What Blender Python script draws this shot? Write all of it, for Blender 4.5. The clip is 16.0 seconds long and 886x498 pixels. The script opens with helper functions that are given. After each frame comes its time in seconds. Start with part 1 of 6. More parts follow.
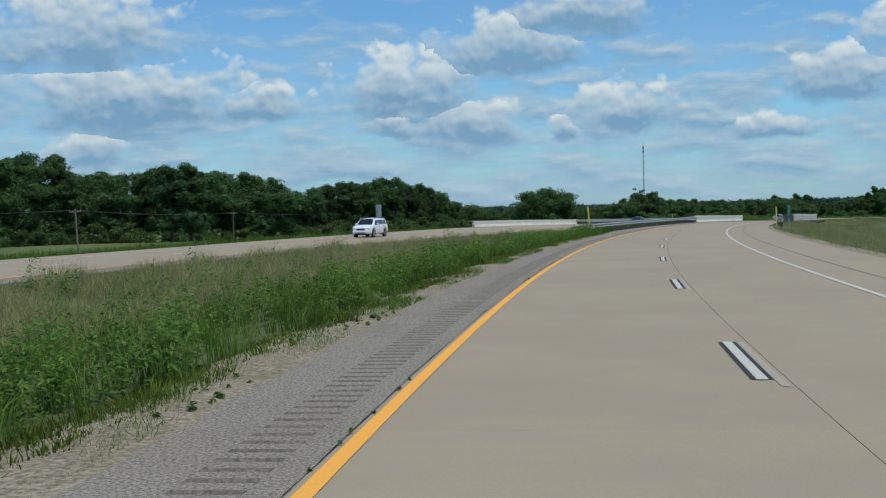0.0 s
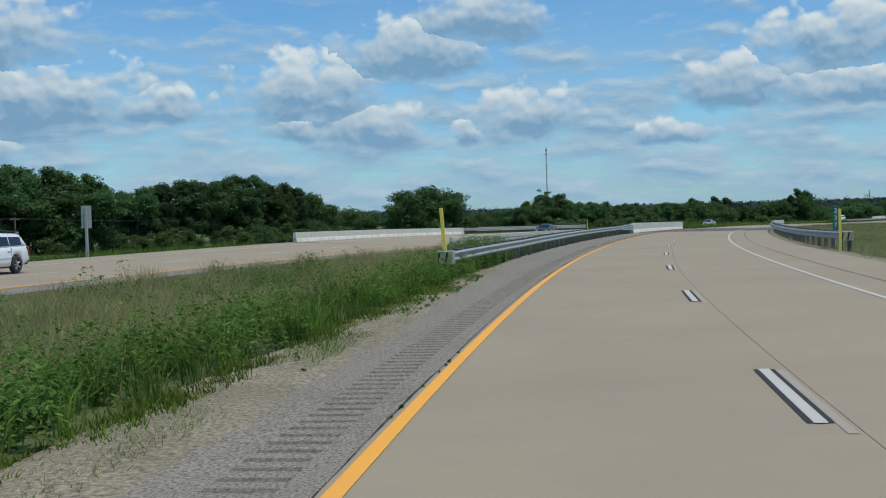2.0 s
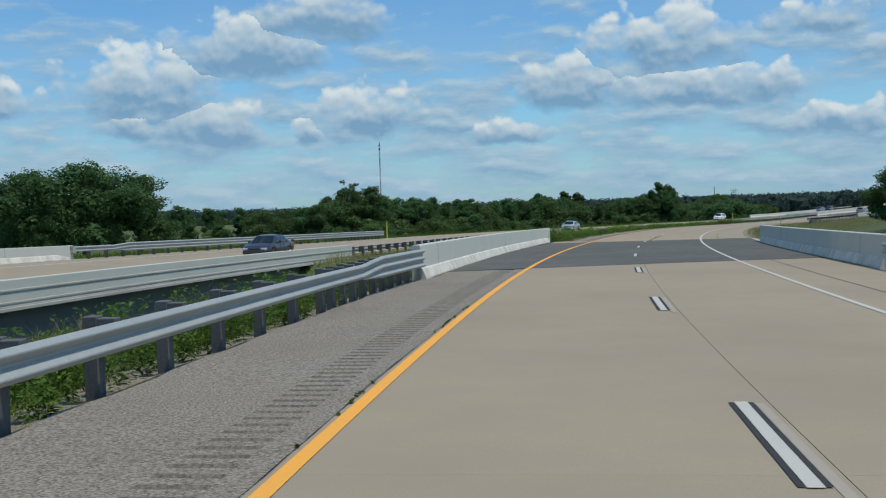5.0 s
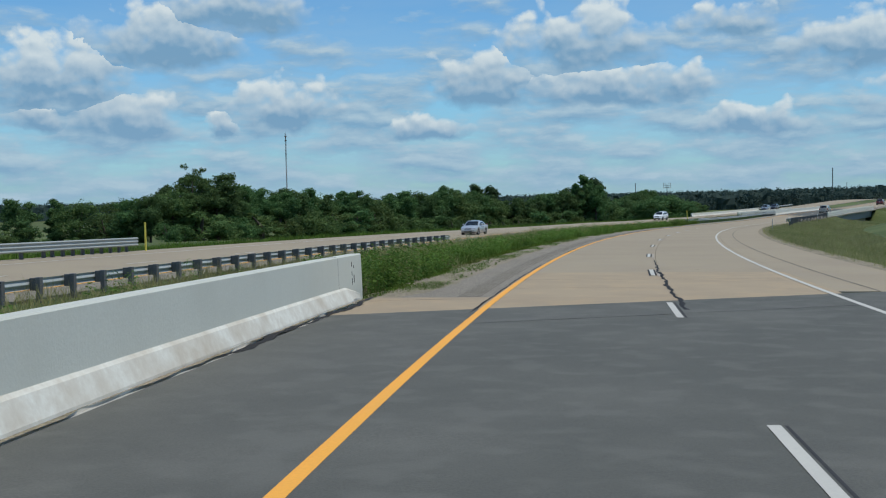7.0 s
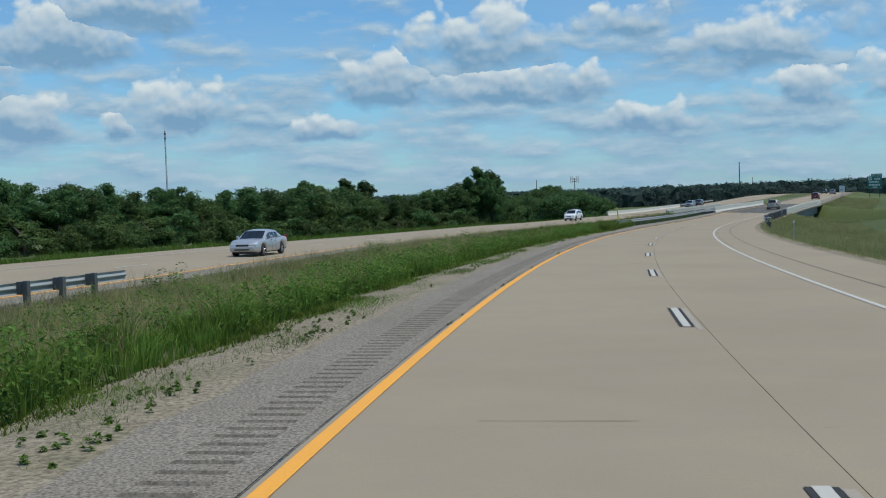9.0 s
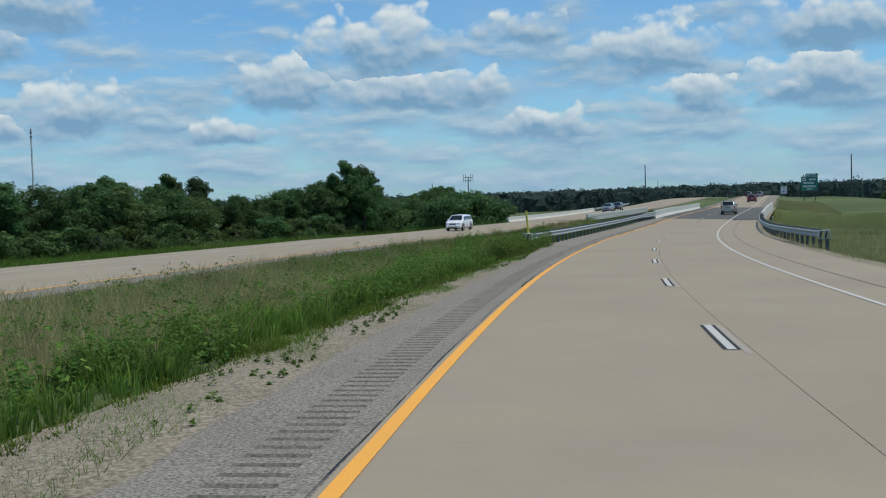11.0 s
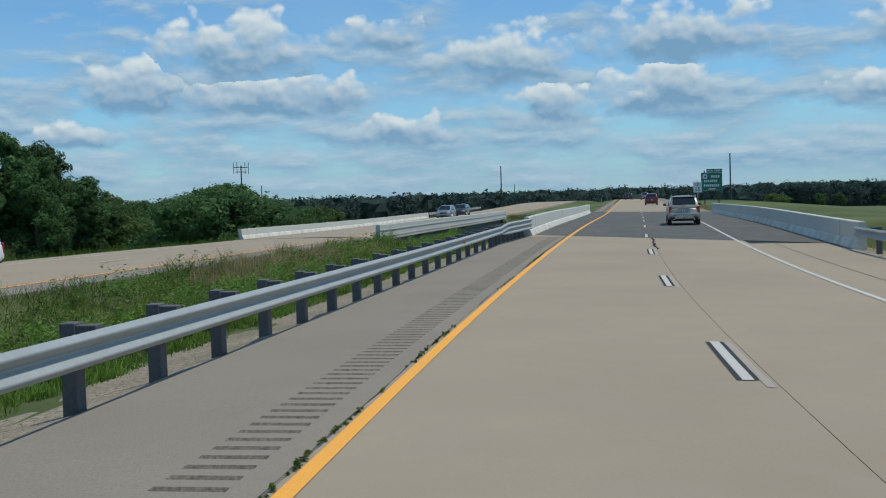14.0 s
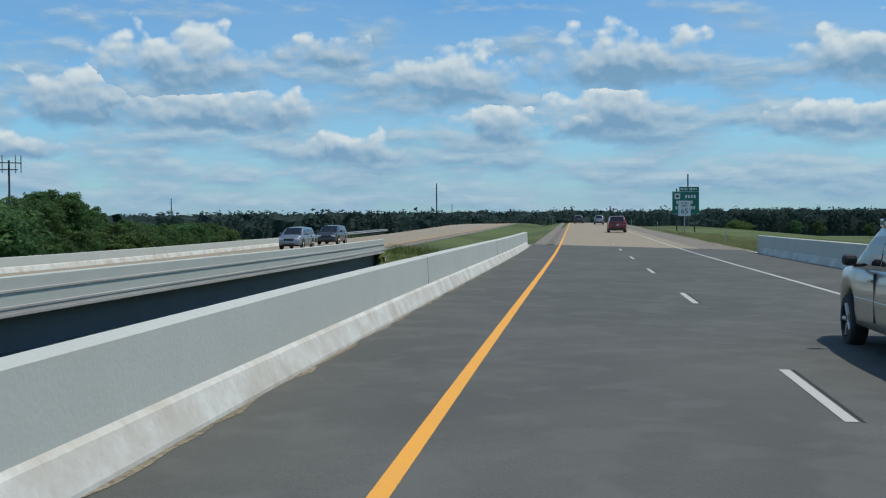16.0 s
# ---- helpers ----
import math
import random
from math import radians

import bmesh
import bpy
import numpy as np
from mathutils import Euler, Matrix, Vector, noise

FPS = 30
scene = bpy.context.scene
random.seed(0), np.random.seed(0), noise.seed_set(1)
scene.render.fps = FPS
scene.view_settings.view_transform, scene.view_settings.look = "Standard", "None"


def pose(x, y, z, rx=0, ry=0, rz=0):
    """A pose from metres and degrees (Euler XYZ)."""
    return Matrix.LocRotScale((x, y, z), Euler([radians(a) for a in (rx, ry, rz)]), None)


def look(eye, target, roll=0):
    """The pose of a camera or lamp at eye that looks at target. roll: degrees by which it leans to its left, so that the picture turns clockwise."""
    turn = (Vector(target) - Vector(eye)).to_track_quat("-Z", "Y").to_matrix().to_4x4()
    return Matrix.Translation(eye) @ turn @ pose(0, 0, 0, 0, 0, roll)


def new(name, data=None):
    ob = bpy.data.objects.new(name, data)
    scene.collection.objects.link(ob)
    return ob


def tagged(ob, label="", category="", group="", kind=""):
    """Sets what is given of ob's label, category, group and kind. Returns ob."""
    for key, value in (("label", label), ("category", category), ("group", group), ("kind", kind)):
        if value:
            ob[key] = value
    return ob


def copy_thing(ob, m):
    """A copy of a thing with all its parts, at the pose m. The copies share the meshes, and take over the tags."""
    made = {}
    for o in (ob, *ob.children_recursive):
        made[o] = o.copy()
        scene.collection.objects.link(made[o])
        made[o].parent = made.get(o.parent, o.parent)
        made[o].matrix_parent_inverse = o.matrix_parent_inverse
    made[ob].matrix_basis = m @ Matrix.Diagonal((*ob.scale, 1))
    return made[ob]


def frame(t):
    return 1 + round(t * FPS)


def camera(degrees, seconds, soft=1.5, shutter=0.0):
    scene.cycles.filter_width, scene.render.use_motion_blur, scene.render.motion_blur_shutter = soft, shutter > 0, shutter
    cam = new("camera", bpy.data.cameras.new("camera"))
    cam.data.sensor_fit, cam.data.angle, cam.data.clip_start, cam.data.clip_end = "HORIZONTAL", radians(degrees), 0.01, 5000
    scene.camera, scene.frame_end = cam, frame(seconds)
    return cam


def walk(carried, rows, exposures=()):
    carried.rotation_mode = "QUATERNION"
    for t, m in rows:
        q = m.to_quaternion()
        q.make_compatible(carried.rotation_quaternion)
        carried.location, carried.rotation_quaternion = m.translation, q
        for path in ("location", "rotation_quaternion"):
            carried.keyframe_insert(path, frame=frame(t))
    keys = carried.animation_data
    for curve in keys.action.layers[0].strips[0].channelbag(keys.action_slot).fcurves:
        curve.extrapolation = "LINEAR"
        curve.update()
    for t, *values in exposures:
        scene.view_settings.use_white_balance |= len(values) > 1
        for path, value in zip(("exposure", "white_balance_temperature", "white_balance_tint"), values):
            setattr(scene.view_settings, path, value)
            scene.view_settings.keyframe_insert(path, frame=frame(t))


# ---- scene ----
cam = camera(44.4, 16.0, soft=1.15, shutter=0.0)

# seconds, x, y, z, heading, tilt, lean (degrees)
PATH = [
    (0.0, -1.69, 0.42, 1.73, 6.90, -1.97, -1.54),
    (0.5, -1.55, 13.39, 1.72, 5.89, -1.88, -1.58),
    (1.0, -1.12, 26.40, 1.71, 4.54, -1.89, -1.46),
    (1.5, -0.49, 38.51, 1.68, 3.05, -1.83, -1.65),
    (2.0, 0.51, 51.31, 1.64, 1.84, -1.87, -1.56),
    (2.5, 1.82, 63.48, 1.60, 0.33, -1.88, -1.47),
    (3.0, 3.41, 75.90, 1.54, -1.25, -1.93, -1.67),
    (3.5, 5.09, 87.24, 1.47, -2.60, -1.97, -1.65),
    (4.0, 7.69, 101.50, 1.38, -4.41, -2.05, -1.68),
    (4.5, 9.99, 113.67, 1.30, -5.47, -2.10, -1.71),
    (5.0, 12.55, 125.79, 1.22, -6.51, -2.15, -1.74),
    (5.5, 15.35, 137.85, 1.13, -7.54, -2.20, -1.77),
    (6.0, 18.39, 149.85, 1.03, -8.57, -2.24, -1.81),
    (6.5, 21.59, 161.54, 0.91, -9.75, -2.25, -1.60),
    (7.0, 25.32, 174.16, 0.75, -10.88, -2.48, -1.23),
    (7.5, 29.26, 186.09, 0.58, -12.36, -2.56, -1.63),
    (8.0, 33.64, 198.11, 0.42, -13.65, -2.66, -2.07),
    (8.5, 38.07, 210.07, 0.26, -14.85, -2.63, -1.96),
    (9.0, 42.78, 221.93, 0.11, -16.03, -2.60, -1.85),
    (9.5, 47.77, 233.67, -0.05, -17.17, -2.57, -1.74),
    (10.0, 53.02, 245.30, -0.23, -18.28, -2.54, -1.63),
    (10.5, 58.37, 256.99, -0.42, -19.63, -2.55, -1.81),
    (11.0, 64.09, 268.31, -0.61, -21.24, -2.50, -1.80),
    (11.5, 70.17, 279.49, -0.81, -22.75, -2.55, -1.70),
    (12.0, 76.44, 290.53, -1.01, -24.03, -2.58, -1.70),
    (12.5, 83.00, 301.43, -1.22, -25.23, -2.57, -1.87),
    (13.0, 89.81, 312.25, -1.41, -26.37, -2.53, -1.95),
    (13.5, 96.86, 322.85, -1.56, -27.57, -2.47, -1.71),
    (14.0, 104.17, 333.28, -1.70, -28.75, -2.39, -1.72),
    (14.5, 111.77, 343.56, -1.79, -29.96, -2.27, -1.56),
    (15.0, 119.26, 353.75, -1.81, -30.92, -1.78, -1.41),
    (15.5, 126.94, 363.86, -1.74, -31.42, -1.43, -1.17),
    (16.0, 134.65, 373.91, -1.63, -31.78, -1.41, -0.44),
]


def eye_row(t, x, y, z, heading, tilt, lean):
    a, b = radians(heading), radians(tilt)
    way = Vector((-math.sin(a) * math.cos(b), math.cos(a) * math.cos(b), math.sin(b)))
    return t, look((x, y, z), Vector((x, y, z)) + way, lean)


walk(cam, [eye_row(*r) for r in PATH], exposures=((0.0, 0.0), (16.0, 0.0)))

# ---- sky, clouds, sun ----
SUN_HEADING, SUN_HEIGHT = 122.0, 69.0  # compass degrees from +y towards +x, elevation

# fair-weather cumulus: compass direction, elevation of the flat base, half width, height (degrees)
CLOUDS = [
    (-25.0, 8.3, 4.7, 3.4), (-22.6, 5.3, 6.2, 3.0), (-16.2, 5.4, 2.9, 1.4), (-24.5, 2.9, 2.4, 1.5), (-8.4, 5.8, 4.0, 2.6), (-3.0, 7.8, 4.0, 2.5),
    (0.5, 9.5, 3.9, 2.3), (-5.1, 4.0, 3.1, 2.1), (-9.3, 4.3, 1.3, 1.1), (2.9, 4.5, 3.0, 1.9), (-0.5, 3.8, 0.8, 1.0), (18.2, 7.4, 4.0, 2.5),
    (13.2, 5.6, 2.6, 2.2), (20.5, 5.3, 4.7, 1.6), (26.2, 8.5, 3.1, 1.2), (32.4, 6.7, 3.8, 2.2), (34.6, 4.4, 2.1, 1.8), (41.0, 7.6, 4.4, 2.3),
    (40.6, 5.0, 3.3, 1.9), (26.8, 3.4, 2.6, 1.2), (52.9, 7.4, 2.8, 2.0), (51.4, 4.7, 3.4, 1.2), (39.4, 4.8, 2.3, 1.4), (10.0, 3.6, 2.2, 0.9),
]


class Nodes:
    """Short hand for building node trees."""

    def __init__(self, tree):
        self.tree = tree
        self.tree.nodes.clear()

    def add(self, kind, **props):
        n = self.tree.nodes.new(kind)
        for k, v in props.items():
            setattr(n, k, v)
        return n

    def put(self, sock, v):
        if isinstance(v, bpy.types.NodeSocket):
            self.tree.links.new(v, sock)
        elif v is not None:
            sock.default_value = v

    def math(self, op, a, b=None, c=None, clamp=False):
        n = self.add("ShaderNodeMath", operation=op, use_clamp=clamp)
        for i, v in enumerate((a, b, c)):
            self.put(n.inputs[i], v)
        return n.outputs[0]

    def vec(self, op, a, b=None, out=0):
        n = self.add("ShaderNodeVectorMath", operation=op)
        self.put(n.inputs[0], a)
        if b is not None:
            self.put(n.inputs[1], b)
        return n.outputs[out]

    def noise(self, co, scale, detail=4.0, rough=0.55, out="Fac"):
        n = self.add("ShaderNodeTexNoise")
        if co is not None:
            self.put(n.inputs["Vector"], co)
        n.inputs["Scale"].default_value = scale
        n.inputs["Detail"].default_value = detail
        n.inputs["Roughness"].default_value = rough
        return n.outputs[out]

    def ramp(self, fac, stops):
        n = self.add("ShaderNodeValToRGB")
        self.put(n.inputs[0], fac)
        el = n.color_ramp.elements
        while len(el) < len(stops):
            el.new(0.5)
        for e, (p, c) in zip(el, stops):
            e.position = p
            e.color = (*c, 1) if len(c) == 3 else c
        return n.outputs[0]

    def mix(self, fac, a, b, mode="MIX"):
        n = self.add("ShaderNodeMix", data_type="RGBA", blend_type=mode)
        self.put(n.inputs[0], fac)
        for i, v in ((6, a), (7, b)):
            self.put(n.inputs[i], (*v, 1) if isinstance(v, tuple) and len(v) == 3 else v)
        return n.outputs[2]

    def map(self, v, a, b, c=0.0, d=1.0):
        n = self.add("ShaderNodeMapRange")
        for i, x in enumerate((v, a, b, c, d)):
            self.put(n.inputs[i], x)
        return n.outputs[0]


def make_world():
    world = bpy.data.worlds.new("world")
    scene.world = world
    world.use_nodes = True
    k = Nodes(world.node_tree)
    sky = k.add("ShaderNodeTexSky", sky_type="NISHITA", sun_disc=False)
    sky.sun_elevation = radians(SUN_HEIGHT)
    sky.sun_rotation = radians(SUN_HEADING)
    sky.altitude, sky.air_density, sky.dust_density, sky.ozone_density = 250, 1.0, 0.6, 1.6
    way = k.add("ShaderNodeTexCoord").outputs["Generated"]
    sep = k.add("ShaderNodeSeparateXYZ")
    k.put(sep.inputs[0], way)
    x, y, z = sep.outputs
    az = k.math("MULTIPLY", k.math("ARCTAN2", x, y), 57.2958)
    el = k.math("MULTIPLY", k.math("ARCSINE", z), 57.2958)
    comb = k.add("ShaderNodeCombineXYZ")
    k.put(comb.inputs[0], az), k.put(comb.inputs[1], el)
    flat = comb.outputs[0]
    # the layer seen in perspective: direction / height
    zz = k.math("ADD", k.math("MAXIMUM", z, 0.0), 0.055)
    deck = k.add("ShaderNodeCombineXYZ")
    k.put(deck.inputs[0], k.math("DIVIDE", x, zz)), k.put(deck.inputs[1], k.math("DIVIDE", y, zz))
    deck = deck.outputs[0]
    warp = k.vec("MULTIPLY", k.vec("SUBTRACT", k.noise(flat, 0.55, 5, 0.6, "Color"), (0.5, 0.5, 0.5)), (2.6, 1.0, 0))
    here = k.vec("ADD", flat, warp)

    def billow(shift):
        """Cauliflower heads: rounded cells with finer ones on them."""
        cell = k.add("ShaderNodeTexVoronoi", feature="SMOOTH_F1", voronoi_dimensions="2D")
        k.put(cell.inputs["Vector"], k.vec("ADD", k.vec("MULTIPLY", k.vec("ADD", flat, k.vec("MULTIPLY", warp, (0.35, 0.35, 0))), (0.8, 1.05, 1)), shift))
        cell.inputs["Scale"].default_value = 0.62
        cell.inputs["Detail"].default_value = 2.0
        cell.inputs["Smoothness"].default_value = 0.7
        return k.math("ADD", k.math("SUBTRACT", 0.42, cell.outputs["Distance"]), k.math("MULTIPLY", k.math("SUBTRACT", k.noise(k.vec("ADD", flat, shift), 0.9, 5, 0.58), 0.5), 0.85))

    heads, heads_up = billow((0, 0, 0)), billow((0.10, 0.30, 0))
    # each heap: a dome over a flat base; the strongest one also tells how high in it we are
    best, rise = None, None
    for a, e, w, h in CLOUDS:
        d = k.vec("MULTIPLY", k.vec("SUBTRACT", here, (a, e, 0)), (1 / (w * 1.42), 1 / (h * 1.34), 0))
        sp = k.add("ShaderNodeSeparateXYZ")
        k.put(sp.inputs[0], d)
        v = sp.outputs[1]
        lift = k.math("MAXIMUM", v, k.math("MULTIPLY", v, -2.6))
        r = k.math("SQRT", k.math("ADD", k.math("MULTIPLY", sp.outputs[0], sp.outputs[0]), k.math("MULTIPLY", lift, lift)))
        m = k.math("SUBTRACT", 1.0, r)
        if best is None:
            best, rise = m, v
        else:
            more = k.math("GREATER_THAN", m, best)
            mixf = k.add("ShaderNodeMix", data_type="FLOAT")
            k.put(mixf.inputs[0], more), k.put(mixf.inputs[2], rise), k.put(mixf.inputs[3], v)
            best, rise = k.math("MAXIMUM", best, m), mixf.outputs[0]
    body = k.math("ADD", best, k.math("MULTIPLY", heads, 0.55))
    # crisp tops, soft shaded undersides
    edge = k.map(rise, 0.0, 0.6, 0.55, 0.20)
    cover = k.math("MULTIPLY", k.map(k.math("DIVIDE", k.math("SUBTRACT", body, 0.02), edge), 0.0, 1.0), 0.96)
    fluff = k.math("SUBTRACT", heads, heads_up)
    lit = k.map(k.math("ADD", k.math("ADD", rise, k.math("MULTIPLY", fluff, 0.6)), k.math("MULTIPLY", body, -0.35)), -0.22, 0.66)
    # lower rows of flattened cumulus, smaller towards the horizon
    rows = k.vec("MULTIPLY", k.vec("ADD", flat, k.vec("MULTIPLY", warp, (0.5, 0.4, 0))), (0.20, 0.70, 1))
    sheet = k.noise(rows, 1.0, 6, 0.55)
    sheet_up = k.noise(k.vec("ADD", rows, (0.03, 0.24, 0)), 1.0, 5, 0.52)
    band = k.math("MULTIPLY", k.map(el, 10.0, 5.0), k.map(el, -0.5, 1.2))
    gate = k.math("MULTIPLY", k.map(k.math("ADD", sheet, k.math("MULTIPLY", band, 0.16)), 0.52, 0.70), 0.85)
    lit2 = k.map(k.math("SUBTRACT", sheet, sheet_up), -0.12, 0.14)
    veil = k.map(k.noise(deck, 0.55, 6, 0.6), 0.40, 0.72, 0.0, 0.5)
    col = k.mix(lit, (0.225, 0.425, 0.635), (0.80, 0.905, 0.945))
    col2 = k.mix(lit2, (0.235, 0.435, 0.65), (0.56, 0.72, 0.825))
    haze = k.map(el, 5.0, -1.0, 0.0, 0.42)
    blue = k.mix(1.0, sky.outputs[0], (0.585, 0.965, 1.21), "MULTIPLY")
    scaled = k.vec("MULTIPLY", blue, (SKY_GAIN, SKY_GAIN, SKY_GAIN))
    s0 = k.mix(veil, scaled, tuple(CLOUD_GAIN * c for c in (0.38, 0.60, 0.83)))
    s1 = k.mix(gate, s0, k.vec("MULTIPLY", col2, (CLOUD_GAIN,) * 3))
    s2 = k.mix(cover, s1, k.vec("MULTIPLY", col, (CLOUD_GAIN,) * 3))
    s3 = k.mix(haze, s2, tuple(CLOUD_GAIN * c for c in (0.37, 0.58, 0.80)))
    bg = k.add("ShaderNodeBackground")
    k.put(bg.inputs[0], s3)
    bg.inputs[1].default_value = 1.0
    out = k.add("ShaderNodeOutputWorld")
    k.put(out.inputs[0], bg.outputs[0])


SKY_GAIN, CLOUD_GAIN = 0.105, 0.80
make_world()

sun = new("sun", bpy.data.lights.new("sun", "SUN"))
sun.data.energy, sun.data.angle, sun.data.color = 2.87, radians(0.5), (1.0, 0.95, 0.87)
_a, _b = radians(SUN_HEADING), radians(SUN_HEIGHT)
sun.matrix_world = look((0, 0, 60), Vector((0, 0, 60)) - Vector((math.sin(_a) * math.cos(_b), math.cos(_a) * math.cos(_b), math.sin(_b))))


# ---- materials ----
def material(name, base, rough=0.7, metal=0.0, grain=None, stain=None, bump=0.0, island=0.0, spread=0.0, coords="Object", tint=None, coat=0.0, trans=0.0, spec=0.5):
    """base: colour. grain, stain: (scale, colour, amount), noise at small and large scale. island/spread: random value per island / per object."""
    m = bpy.data.materials.new(name)
    m.use_nodes = True
    k = Nodes(m.node_tree)
    p = k.add("ShaderNodeBsdfPrincipled")
    out = k.add("ShaderNodeOutputMaterial")
    k.put(out.inputs[0], p.outputs[0])
    co = k.add("ShaderNodeTexCoord").outputs[coords]
    col = k.mix(0.0, base, base)
    g = None
    if stain:
        scale, c, amount = stain
        col = k.mix(k.map(k.noise(co, scale, 5, 0.6), 0.42, 0.68, 0, amount), col, c)
    if grain:
        scale, c, amount = grain
        g = k.noise(co, scale, 3, 0.65)
        col = k.mix(k.map(g, 0.35, 0.7, 0, amount), col, c)
    if tint:
        scale, c, amount = tint
        col = k.mix(k.map(k.noise(co, scale, 2, 0.5), 0.5, 0.62, 0, amount), col, c)
    if island or spread:
        r = k.add("ShaderNodeNewGeometry").outputs["Random Per Island"] if island else k.add("ShaderNodeObjectInfo").outputs["Random"]
        hs = k.add("ShaderNodeHueSaturation")
        amount = island or spread
        k.put(hs.inputs["Value"], k.map(r, 0, 1, 1 - amount, 1 + amount))
        k.put(hs.inputs["Hue"], k.map(r, 0, 1, 0.5 - 0.03 * amount, 0.5 + 0.03 * amount))
        k.put(hs.inputs["Color"], col)
        col = hs.outputs[0]
    k.put(p.inputs["Base Color"], col)
    p.inputs["Roughness"].default_value = rough
    p.inputs["Metallic"].default_value = metal
    p.inputs["Specular IOR Level"].default_value = spec
    p.inputs["Coat Weight"].default_value = coat
    p.inputs["Transmission Weight"].default_value = trans
    if bump and g is not None:
        b = k.add("ShaderNodeBump")
        b.inputs["Strength"].default_value = bump
        b.inputs["Distance"].default_value = 0.01
        k.put(b.inputs["Height"], g)
        k.put(p.inputs["Normal"], b.outputs[0])
    return m


